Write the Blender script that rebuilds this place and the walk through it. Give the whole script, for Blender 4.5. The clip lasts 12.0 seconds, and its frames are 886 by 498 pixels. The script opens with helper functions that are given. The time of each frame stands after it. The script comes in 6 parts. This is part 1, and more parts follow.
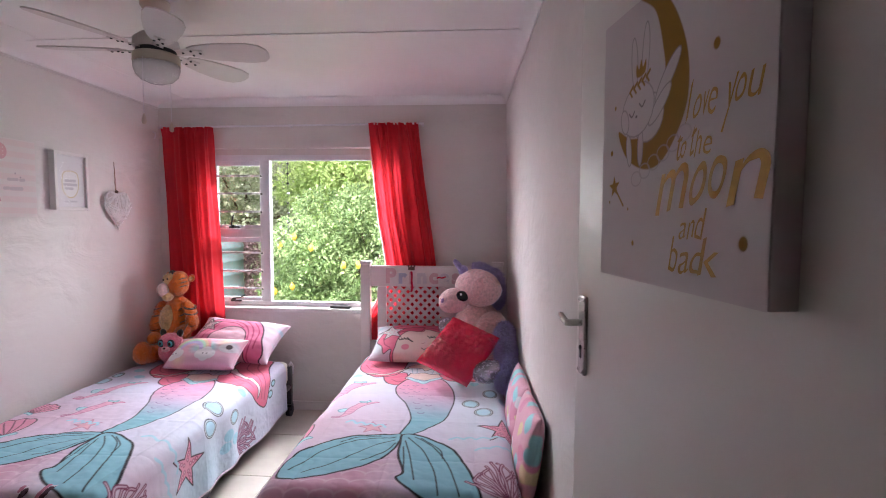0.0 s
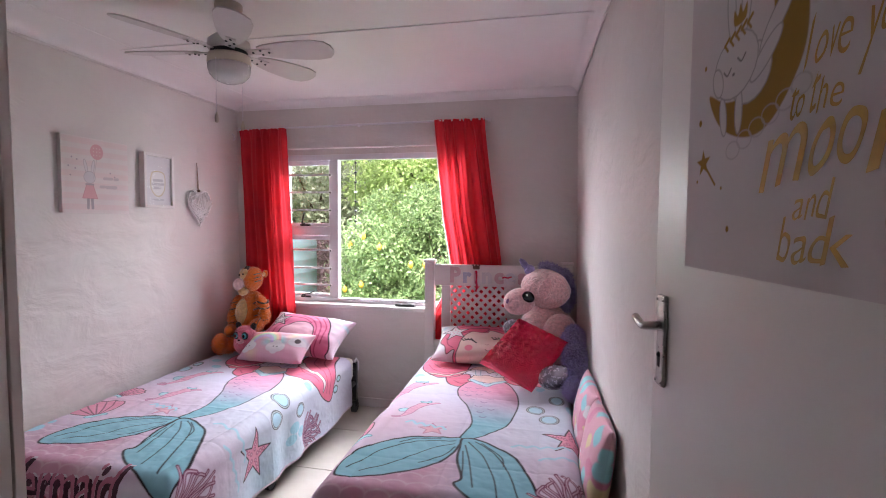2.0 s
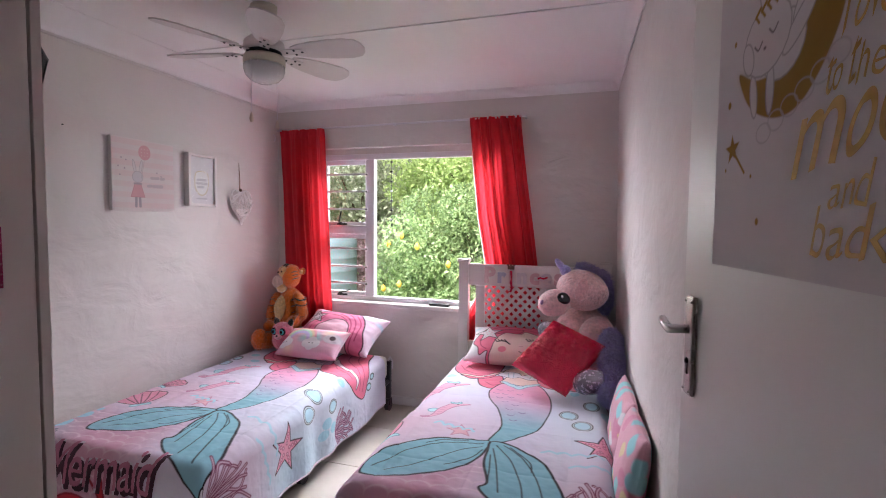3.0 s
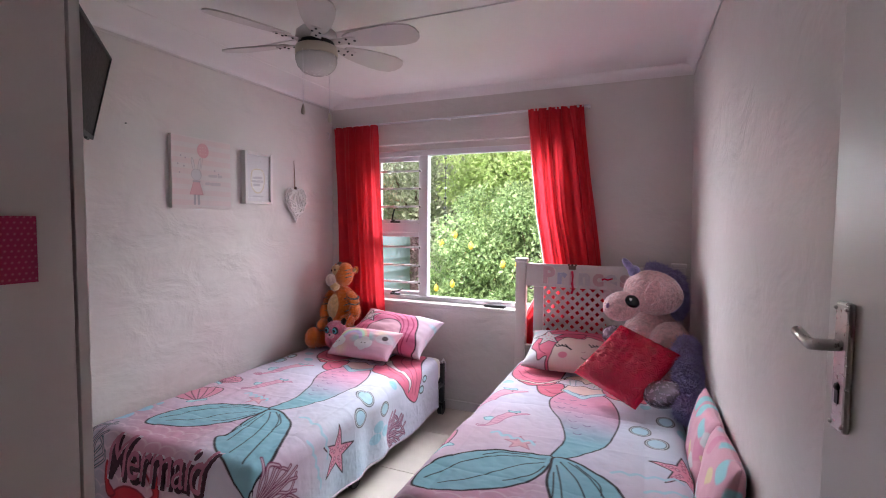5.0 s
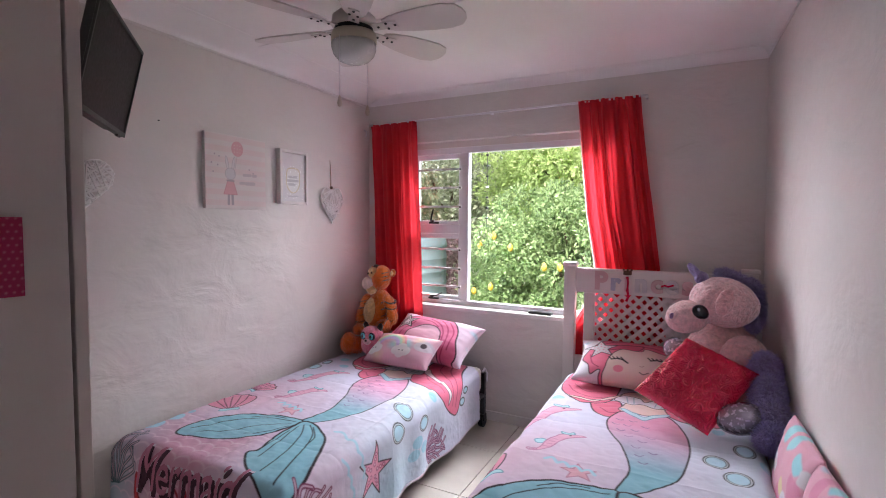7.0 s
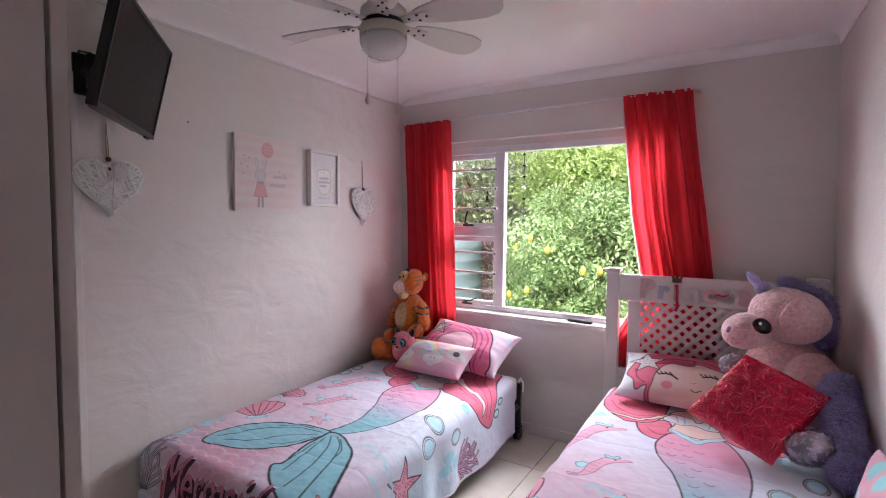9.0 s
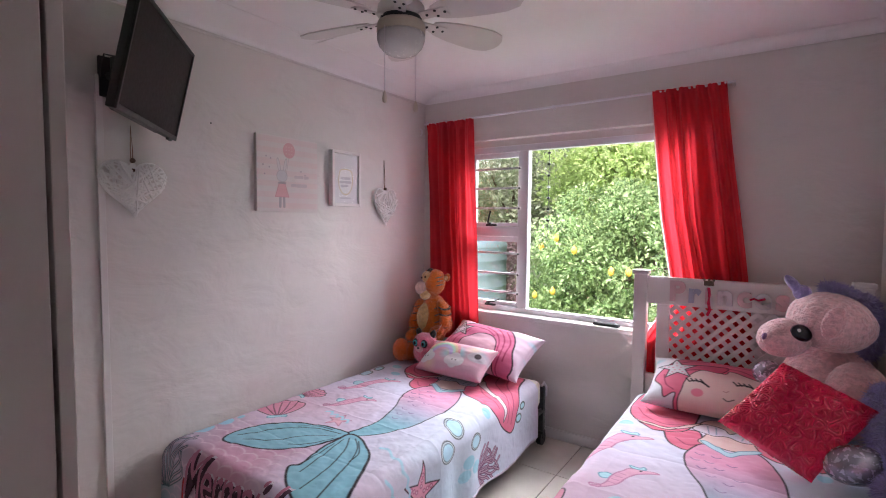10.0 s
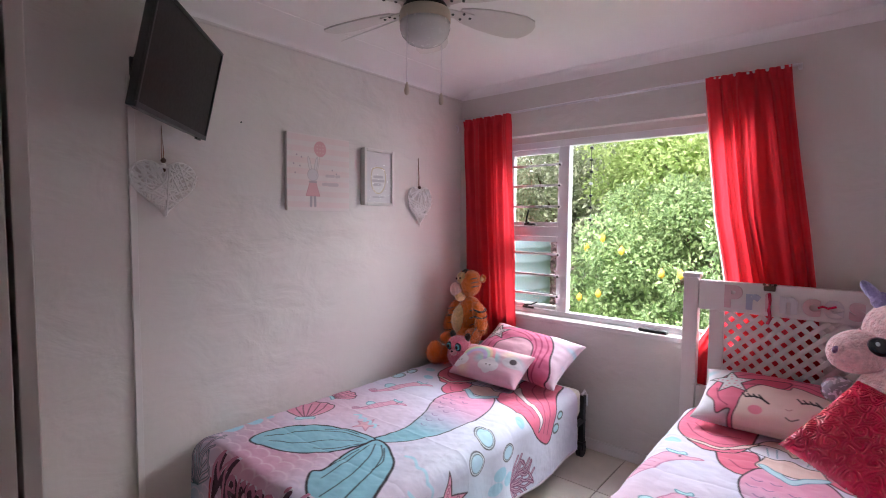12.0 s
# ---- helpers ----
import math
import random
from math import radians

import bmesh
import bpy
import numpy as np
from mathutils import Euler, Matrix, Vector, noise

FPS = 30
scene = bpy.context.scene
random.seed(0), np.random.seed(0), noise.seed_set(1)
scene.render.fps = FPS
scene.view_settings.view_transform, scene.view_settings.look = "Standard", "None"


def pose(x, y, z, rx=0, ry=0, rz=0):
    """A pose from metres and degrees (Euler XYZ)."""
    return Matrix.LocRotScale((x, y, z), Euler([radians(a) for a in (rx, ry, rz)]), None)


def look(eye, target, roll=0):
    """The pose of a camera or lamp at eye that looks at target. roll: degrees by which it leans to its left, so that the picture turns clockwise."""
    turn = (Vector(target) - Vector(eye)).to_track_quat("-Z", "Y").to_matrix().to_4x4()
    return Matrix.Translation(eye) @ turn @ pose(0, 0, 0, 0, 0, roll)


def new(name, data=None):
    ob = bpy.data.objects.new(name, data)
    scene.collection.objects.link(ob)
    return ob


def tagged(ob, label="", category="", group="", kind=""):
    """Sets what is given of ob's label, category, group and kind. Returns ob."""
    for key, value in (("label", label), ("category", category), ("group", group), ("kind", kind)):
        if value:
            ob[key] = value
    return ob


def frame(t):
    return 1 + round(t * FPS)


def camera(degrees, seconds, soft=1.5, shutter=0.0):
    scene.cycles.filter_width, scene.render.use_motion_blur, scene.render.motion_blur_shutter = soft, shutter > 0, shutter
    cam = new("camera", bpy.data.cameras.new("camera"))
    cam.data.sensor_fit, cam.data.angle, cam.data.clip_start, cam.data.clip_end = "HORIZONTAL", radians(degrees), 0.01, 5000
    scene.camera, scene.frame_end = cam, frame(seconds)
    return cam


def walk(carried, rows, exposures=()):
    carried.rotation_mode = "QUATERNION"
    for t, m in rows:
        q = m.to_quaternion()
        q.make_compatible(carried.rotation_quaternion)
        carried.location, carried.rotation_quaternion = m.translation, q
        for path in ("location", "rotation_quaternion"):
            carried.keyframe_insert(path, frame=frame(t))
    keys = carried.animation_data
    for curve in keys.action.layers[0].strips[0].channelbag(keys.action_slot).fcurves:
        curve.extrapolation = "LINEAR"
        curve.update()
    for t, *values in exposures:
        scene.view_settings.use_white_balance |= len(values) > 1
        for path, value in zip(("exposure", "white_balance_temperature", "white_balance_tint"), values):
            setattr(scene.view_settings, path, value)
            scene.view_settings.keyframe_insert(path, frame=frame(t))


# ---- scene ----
cam = camera(85.0, 12.0, 1.0)
PATH = [
    (0, (0.038, 0.2, 1.554), (-0.102, 2.192, 1.436), 0.3),
    (0.5, (0.035, 0.227, 1.546), (-0.163, 2.214, 1.43), 0.2),
    (1, (0.036, 0.248, 1.538), (-0.215, 2.229, 1.424), 0.3),
    (1.5, (0.047, 0.274, 1.536), (-0.287, 2.243, 1.421), 0.4),
    (2, (0.056, 0.291, 1.527), (-0.366, 2.243, 1.414), 0.4),
    (2.5, (0.083, 0.319, 1.522), (-0.433, 2.248, 1.412), 0.5),
    (3, (0.102, 0.339, 1.516), (-0.487, 2.247, 1.404), 0.6),
    (5, (0.035, 0.471, 1.493), (-0.757, 2.304, 1.381), 0.5),
    (5.5, (0.025, 0.51, 1.488), (-0.813, 2.323, 1.378), 0.6),
    (6, (-0.008, 0.541, 1.492), (-0.877, 2.339, 1.379), 0.5),
    (6.5, (-0.046, 0.588, 1.495), (-0.942, 2.372, 1.379), 0.5),
    (7, (-0.098, 0.635, 1.495), (-1.017, 2.408, 1.384), 0.5),
    (9, (-0.156, 0.759, 1.514), (-1.201, 2.46, 1.401), 0.6),
    (9.5, (-0.147, 0.791, 1.528), (-1.244, 2.459, 1.406), 0.6),
    (10, (-0.152, 0.817, 1.519), (-1.29, 2.457, 1.402), 0.6),
    (10.5, (-0.158, 0.851, 1.516), (-1.337, 2.462, 1.399), 0.5),
    (11, (-0.156, 0.888, 1.514), (-1.376, 2.468, 1.396), 0.5),
    (11.5, (-0.155, 0.917, 1.512), (-1.408, 2.471, 1.395), 0.6),
    (12, (-0.154, 0.953, 1.516), (-1.444, 2.477, 1.396), 0.5),
]
walk(cam, [(t, look(eye, target, roll)) for t, eye, target, roll in PATH], [(0.0, 0.78), (3.0, 0.68), (5.5, 0.53), (9.5, 0.59), (12.0, 0.57)])

# ---- world, sun and daylight ----
world = bpy.data.worlds.new("world")
scene.world = world
world.use_nodes = True
wn = world.node_tree.nodes
sky = wn.new("ShaderNodeTexSky")
sky.sky_type = "NISHITA"
sky.sun_disc = False
sky.sun_elevation = radians(55)
sky.sun_rotation = radians(160)
sky.dust_density = 6.0
sky.air_density = 1.2
world.node_tree.links.new(sky.outputs[0], wn["Background"].inputs[0])
wn["Background"].inputs[1].default_value = 0.15

sun = new("sun", bpy.data.lights.new("sun", "SUN"))
sun.data.energy = 4.2
sun.data.angle = radians(12)
sun.data.color = (1.0, 0.96, 0.9)
sun.matrix_world = look((2.0, -6.0, 9.0), (0, 0, 0))

# the open sky's light that falls in through the window: from above, from the east and from the west
for name, w, hh, watts, eye, aim in (
    ("skylight_high", 5.0, 2.0, 690, (-1.9, 6.2, 3.75), (-1.0, 3.0, 1.40)),
    ("skylight_east", 2.6, 2.4, 100, (0.95, 5.15, 1.9), (-2.4, 3.3, 1.4)),
    ("skylight_west", 3.8, 2.6, 720, (-5.5, 6.2, 2.0), (0.2, 2.4, 1.3)),
):
    lamp = new(name, bpy.data.lights.new(name, "AREA"))
    lamp.data.shape, lamp.data.size, lamp.data.size_y, lamp.data.energy = "RECTANGLE", w, hh, watts
    lamp.data.color = (0.89, 0.91, 1.0)
    lamp.matrix_world = look(eye, aim)


# ---- materials ----
def mat(name, color, rough=0.6, metal=0.0, var=0.08, scale=6.0, fine=60.0, bump=0.15, depth=0.004, spec=0.5, sheen=0.0, coat=0.0, stretch=(1, 1, 1), attr="", emit=0.0):
    """A surface of one base colour (or of a colour attribute) with mottling at two scales and a fine relief."""
    m = bpy.data.materials.new(name)
    m.use_nodes = True
    n, l = m.node_tree.nodes, m.node_tree.links
    b = n["Principled BSDF"]
    b.inputs["Roughness"].default_value, b.inputs["Metallic"].default_value = rough, metal
    b.inputs["Specular IOR Level"].default_value = spec
    b.inputs["Sheen Weight"].default_value = sheen
    b.inputs["Coat Weight"].default_value = coat
    tc = n.new("ShaderNodeTexCoord")
    mp = n.new("ShaderNodeMapping")
    mp.inputs["Scale"].default_value = stretch
    l.new(tc.outputs["Object"], mp.inputs["Vector"])
    big, small = n.new("ShaderNodeTexNoise"), n.new("ShaderNodeTexNoise")
    for tex, s, d in ((big, scale, 4), (small, fine, 3)):
        tex.inputs["Scale"].default_value, tex.inputs["Detail"].default_value = s, d
        l.new(mp.outputs[0], tex.inputs["Vector"])
    hsv = n.new("ShaderNodeHueSaturation")
    if attr:
        ca = n.new("ShaderNodeVertexColor")
        ca.layer_name = attr
        l.new(ca.outputs["Color"], hsv.inputs["Color"])
    else:
        hsv.inputs["Color"].default_value = (*color, 1)
    mr = n.new("ShaderNodeMapRange")
    mr.inputs["From Min"].default_value, mr.inputs["From Max"].default_value = 0.3, 0.7
    mr.inputs["To Min"].default_value, mr.inputs["To Max"].default_value = 1 - var, 1 + var
    l.new(big.outputs["Fac"], mr.inputs["Value"])
    l.new(mr.outputs[0], hsv.inputs["Value"])
    l.new(hsv.outputs[0], b.inputs["Base Color"])
    mr2 = n.new("ShaderNodeMapRange")
    mr2.inputs["To Min"].default_value, mr2.inputs["To Max"].default_value = max(0.02, rough - 0.1), min(1, rough + 0.1)
    l.new(small.outputs["Fac"], mr2.inputs["Value"])
    l.new(mr2.outputs[0], b.inputs["Roughness"])
    if bump:
        add = n.new("ShaderNodeMath")
        add.operation = "MULTIPLY_ADD"
        add.inputs[1].default_value = 0.35
        l.new(small.outputs["Fac"], add.inputs[0])
        l.new(big.outputs["Fac"], add.inputs[2])
        bp = n.new("ShaderNodeBump")
        bp.inputs["Strength"].default_value, bp.inputs["Distance"].default_value = bump, depth
        l.new(add.outputs[0], bp.inputs["Height"])
        l.new(bp.outputs[0], b.inputs["Normal"])
    if emit:
        b.inputs["Emission Color"].default_value, b.inputs["Emission Strength"].default_value = (*color, 1), emit
    return m


def cloth_mat(name, color, through_light=0.35, rough=0.85, attr="", var=0.06):
    """Thin cloth that lets some light through."""
    m = mat(name, color, rough, 0, var, 5, 220, 0.25, 0.001, 0.2, 0.2, attr=attr)
    n, l = m.node_tree.nodes, m.node_tree.links
    tr, mix = n.new("ShaderNodeBsdfTranslucent"), n.new("ShaderNodeMixShader")
    hsv = next(x for x in n if x.type == "HUE_SAT")
    l.new(hsv.outputs[0], tr.inputs["Color"])
    mix.inputs[0].default_value = through_light
    l.new(n["Principled BSDF"].outputs[0], mix.inputs[1])
    l.new(tr.outputs[0], mix.inputs[2])
    l.new(mix.outputs[0], n["Material Output"].inputs[0])
    return m


def wall_mat(name, color):
    """Paint over bagged brickwork: soft lumps, faint level courses."""
    m = mat(name, color, 0.42, 0, 0.025, 2.2, 26, 0.0, spec=0.45)
    n, l = m.node_tree.nodes, m.node_tree.links
    b = n["Principled BSDF"]
    tc = n.new("ShaderNodeTexCoord")
    heights = []
    for sc, vec in ((4.0, (0.85, 0.85, 1.4)), (11.0, (0.9, 0.9, 1.2))):
        mp, tx = n.new("ShaderNodeMapping"), n.new("ShaderNodeTexNoise")
        mp.inputs["Scale"].default_value = vec
        tx.inputs["Scale"].default_value, tx.inputs["Detail"].default_value, tx.inputs["Distortion"].default_value = sc, 4, 0.5
        l.new(tc.outputs["Object"], mp.inputs[0])
        l.new(mp.outputs[0], tx.inputs["Vector"])
        heights.append(tx)
    wv, mp = n.new("ShaderNodeTexWave"), n.new("ShaderNodeMapping")
    wv.bands_direction = "Z"
    wv.inputs["Scale"].default_value, wv.inputs["Distortion"].default_value, wv.inputs["Detail"].default_value = 1.85, 3.0, 2.5
    wv.inputs["Detail Scale"].default_value = 1.4
    l.new(tc.outputs["Object"], mp.inputs[0])
    l.new(mp.outputs[0], wv.inputs["Vector"])
    a1, a2 = n.new("ShaderNodeMath"), n.new("ShaderNodeMath")
    a1.operation = a2.operation = "MULTIPLY_ADD"
    a1.inputs[1].default_value, a2.inputs[1].default_value = 0.16, 0.08
    l.new(heights[1].outputs["Fac"], a1.inputs[0])
    l.new(heights[0].outputs["Fac"], a1.inputs[2])
    l.new(wv.outputs["Fac"], a2.inputs[0])
    l.new(a1.outputs[0], a2.inputs[2])
    bp = n.new("ShaderNodeBump")
    bp.inputs["Strength"].default_value, bp.inputs["Distance"].default_value = 0.6, 0.024
    l.new(a2.outputs[0], bp.inputs["Height"])
    l.new(bp.outputs[0], b.inputs["Normal"])
    return m


def glass_mat(name="window_glass", ior=1.3):
    m = bpy.data.materials.new(name)
    m.use_nodes = True
    n, l = m.node_tree.nodes, m.node_tree.links
    n.remove(n["Principled BSDF"])
    tr, gl, mix, fr = n.new("ShaderNodeBsdfTransparent"), n.new("ShaderNodeBsdfGlossy"), n.new("ShaderNodeMixShader"), n.new("ShaderNodeFresnel")
    gl.inputs["Roughness"].default_value = 0.02
    fr.inputs["IOR"].default_value = ior
    l.new(fr.outputs[0], mix.inputs[0])
    l.new(tr.outputs[0], mix.inputs[1])
    l.new(gl.outputs[0], mix.inputs[2])
    l.new(mix.outputs[0], n["Material Output"].inputs[0])
    return m


def leaf_mat(name, dark, light, glow=0.45):
    m = bpy.data.materials.new(name)
    m.use_nodes = True
    n, l = m.node_tree.nodes, m.node_tree.links
    b = n["Principled BSDF"]
    b.inputs["Roughness"].default_value = 0.6
    geo, ramp = n.new("ShaderNodeNewGeometry"), n.new("ShaderNodeValToRGB")
    ramp.color_ramp.elements[0].color, ramp.color_ramp.elements[1].color = (*dark, 1), (*light, 1)
    l.new(geo.outputs["Random Per Island"], ramp.inputs[0])
    l.new(ramp.outputs[0], b.inputs["Base Color"])
    tr, mix = n.new("ShaderNodeBsdfTranslucent"), n.new("ShaderNodeMixShader")
    mix.inputs[0].default_value = glow
    l.new(ramp.outputs[0], tr.inputs[0])
    l.new(b.outputs[0], mix.inputs[1])
    l.new(tr.outputs[0], mix.inputs[2])
    l.new(mix.outputs[0], n["Material Output"].inputs[0])
    return m


WALL = wall_mat("wall_paint", (0.705, 0.655, 0.635))
CEIL = mat("ceiling_board", (0.90, 0.865, 0.88), 0.6, var=0.03, scale=1.5, fine=30, bump=0.1, depth=0.003)
TRIM = mat("white_trim_paint", (0.74, 0.70, 0.69), 0.4, var=0.03, fine=40, bump=0.1, depth=0.002)
DOORPAINT = mat("door_paint", (0.88, 0.845, 0.82), 0.35, var=0.03, scale=2, fine=50, bump=0.08, depth=0.002)
WARDPAINT = mat("wardrobe_board", (0.72, 0.655, 0.63), 0.4, var=0.03, scale=2, fine=50, bump=0.06, depth=0.002)
TILE = mat("cream_tile", (0.68, 0.62, 0.55), 0.22, var=0.07, scale=5, fine=45, bump=0.08, depth=0.002)
GROUT = mat("tile_grout", (0.22, 0.19, 0.17), 0.9, var=0.15)
STEEL = mat("brushed_steel", (0.55, 0.53, 0.51), 0.3, 1.0, var=0.05, fine=200, bump=0.05, depth=0.001)
ALU = mat("white_aluminium", (0.78, 0.76, 0.80), 0.35, var=0.03)
GLASS = glass_mat()
FILM = glass_mat("matt_frame_film", 1.08)
BLACK = mat("black_plastic", (0.025, 0.024, 0.026), 0.4, var=0.1)
SCREEN = mat("tv_screen", (0.022, 0.018, 0.018), 0.45, var=0.02, bump=0, spec=0.12)
DARKSTEEL = mat("dark_painted_steel", (0.05, 0.05, 0.055), 0.45, 0.3)
WHITEWOOD = mat("white_painted_wood", (0.78, 0.73, 0.72), 0.4, var=0.04, scale=4, fine=70, bump=0.12, depth=0.002)
WICKER = mat("white_wicker", (0.88, 0.86, 0.85), 0.6, var=0.06)
WOODBEAD = mat("dark_bead", (0.10, 0.055, 0.035), 0.5)
STRING = mat("brown_string", (0.28, 0.17, 0.12), 0.9)
CREAM = mat("cream_enamel", (0.66, 0.60, 0.50), 0.4, var=0.05)
BLADE = mat("white_fan_blade", (0.70, 0.65, 0.65), 0.45, var=0.03)
OPAL = mat("opal_glass", (0.72, 0.72, 0.72), 0.25, var=0.02, bump=0)
MATTRESS = mat("mattress_ticking", (0.75, 0.72, 0.68), 0.9, var=0.05)
CURTAIN = cloth_mat("red_curtain", (0.74, 0.042, 0.06), 0.55)
CURTAIN_LINING = cloth_mat("pale_curtain_hem", (0.72, 0.55, 0.55), 0.4)
PRINT = mat("printed_cotton", (1, 1, 1), 0.85, 0, 0.03, 4, 260, 0.2, 0.0012, 0.2, 0.15, attr="print")
CANVAS = mat("printed_canvas", (1, 1, 1), 0.8, 0, 0.02, 8, 320, 0.25, 0.0008, 0.2, attr="print")
PLUSH = mat("plush_fur", (1, 1, 1), 0.95, 0, 0.16, 55, 170, 1.0, 0.014, 0.1, 0.6, attr="print")
GOLD = mat("gold_lettering", (0.50, 0.28, 0.04), 0.5, 0.15, var=0.15, scale=40)
INK = mat("dark_plum_ink", (0.055, 0.012, 0.035), 0.8)
PINKINK = mat("dusty_pink_ink", (0.48, 0.17, 0.27), 0.8)
SATIN_RED = mat("red_satin_ribbon", (0.66, 0.004, 0.055), 0.22, 0, 0.15, 9, 90, 0.2, 0.002, 0.8, 0.0, coat=0.35)
SATIN_SILVER = mat("silver_satin", (0.40, 0.36, 0.44), 0.26, 0.7, 0.10, 14, 60, 0.5, 0.012)


# ---- mesh helpers ----
def part(name, data, material, parent=None, label=""):
    """Link a bmesh or a mesh as one object, under a thing when a parent is given."""
    if isinstance(data, bmesh.types.BMesh):
        me = bpy.data.meshes.new(name)
        data.normal_update()
        data.to_mesh(me)
        data.free()
    else:
        me = data
    if material and not me.materials:
        me.materials.append(material)
    ob = new(name, me)
    if parent:
        ob.parent = parent
        ob.matrix_parent_inverse = parent.matrix_basis.inverted()
    if label:
        tagged(ob, label)
    return ob


def thing(name, label, category, at=(0, 0, 0), group=""):
    ob = new(name)
    ob.location = at
    return tagged(ob, label, category, group)


def smooth(ob):
    for p in ob.data.polygons:
        p.use_smooth = True
    return ob


def box(lo, hi, bevel=0.0, bm=None, m=None):
    bm = bm or bmesh.new()
    c = [(a + b) / 2 for a, b in zip(lo, hi)]
    s = [abs(b - a) for a, b in zip(lo, hi)]
    k = Matrix.Translation(c) @ Matrix.Diagonal((*s, 1))
    vs = bmesh.ops.create_cube(bm, size=1, matrix=(m @ k) if m else k)["verts"]
    if bevel:
        es = list({e for v in vs for e in v.link_edges})
        bmesh.ops.bevel(bm, geom=es, offset=bevel, segments=2, affect="EDGES", profile=0.5)
    return bm


def rod(a, b, r, seg=10, bm=None, r2=None):
    bm = bm or bmesh.new()
    a, b = Vector(a), Vector(b)
    d = b - a
    m = Matrix.Translation((a + b) / 2) @ d.to_track_quat("Z", "Y").to_matrix().to_4x4()
    bmesh.ops.create_cone(bm, cap_ends=True, segments=seg, radius1=r, radius2=r if r2 is None else r2, depth=d.length, matrix=m)
    return bm


def ball(c, r, bm=None, u=16, v=10, m=None):
    bm = bm or bmesh.new()
    r = (r, r, r) if isinstance(r, (int, float)) else r
    k = Matrix.Translation(c) @ (m or Matrix()) @ Matrix.Diagonal((*r, 1))
    bmesh.ops.create_uvsphere(bm, u_segments=u, v_segments=v, radius=1, matrix=k)
    return bm


def lathe(profile, c=(0, 0, 0), seg=32, bm=None):
    """Turn a profile of (radius, z) round the upright axis."""
    bm = bm or bmesh.new()
    rings = []
    for r, z in profile:
        rings.append([bm.verts.new((c[0] + r * math.cos(2 * math.pi * k / seg), c[1] + r * math.sin(2 * math.pi * k / seg), c[2] + z)) for k in range(seg)])
    for p, q in zip(rings, rings[1:]):
        for k in range(seg):
            bm.faces.new((p[k], p[(k + 1) % seg], q[(k + 1) % seg], q[k]))
    for ring, flip in ((rings[0], True), (rings[-1], False)):
        bm.faces.new(ring[::-1] if flip else ring)
    return bm


def tube(points, r, seg=6, bm=None):
    """A round wire through the points."""
    bm = bm or bmesh.new()
    pts = [Vector(p) for p in points]
    rings = []
    for i, p in enumerate(pts):
        d = (pts[min(i + 1, len(pts) - 1)] - pts[max(i - 1, 0)]).normalized()
        m = d.to_track_quat("Z", "Y").to_matrix()
        rings.append([bm.verts.new(p + m @ Vector((r * math.cos(2 * math.pi * k / seg), r * math.sin(2 * math.pi * k / seg), 0))) for k in range(seg)])
    for a, b in zip(rings, rings[1:]):
        for k in range(seg):
            bm.faces.new((a[k], a[(k + 1) % seg], b[(k + 1) % seg], b[k]))
    bm.faces.new(rings[0][::-1])
    bm.faces.new(rings[-1])
    return bm


def grid_mesh(name, P, colors=None, closed=False):
    """A mesh from an array of points (rows, columns, 3), with a colour for each point."""
    h, w = P.shape[:2]
    me = bpy.data.meshes.new(name)
    idx = np.arange(h * w).reshape(h, w)
    q = np.stack([idx[:-1, :-1], idx[:-1, 1:], idx[1:, 1:], idx[1:, :-1]], -1).reshape(-1, 4)
    me.vertices.add(h * w)
    me.vertices.foreach_set("co", P.astype(np.float32).ravel())
    me.loops.add(q.size)
    me.loops.foreach_set("vertex_index", q.astype(np.int32).ravel())
    me.polygons.add(len(q))
    me.polygons.foreach_set("loop_start", np.arange(0, q.size, 4, dtype=np.int32))
    me.polygons.foreach_set("use_smooth", np.ones(len(q), dtype=bool))
    me.update(calc_edges=True)
    if colors is not None:
        paint(me, colors.reshape(-1, 3))
    return me


def paint(me, rgb):
    ca = me.color_attributes.new("print", "FLOAT_COLOR", "POINT")
    ca.data.foreach_set("color", np.concatenate([rgb, np.ones((len(rgb), 1))], 1).astype(np.float32).ravel())


NOISE_GRID = np.random.RandomState(77).uniform(-1, 1, (32, 32, 32))


def fuzz(x, y, z=0.0, s=1.0, k=0):
    """Smooth lattice noise of two octaves in about -1..1, for arrays."""
    x, y, z = np.broadcast_arrays(np.asarray(x, float), np.asarray(y, float), np.asarray(z, float))
    out = 0
    for f, a in ((1.35 * s, 0.75), (2.9 * s, 0.35)):
        p = [q * f + 7.3 * (k + 1) * w + 100 for q, w in ((x, 1.0), (y, 1.7), (z, 2.3))]
        i = [np.floor(q).astype(int) for q in p]
        t = [(q - b) ** 2 * (3 - 2 * (q - b)) for q, b in zip(p, i)]
        v = 0
        for dx in (0, 1):
            for dy in (0, 1):
                for dz in (0, 1):
                    w = (t[0] if dx else 1 - t[0]) * (t[1] if dy else 1 - t[1]) * (t[2] if dz else 1 - t[2])
                    v = v + w * NOISE_GRID[(i[0] + dx) % 32, (i[1] + dy) % 32, (i[2] + dz) % 32]
        out = out + a * v
    return out


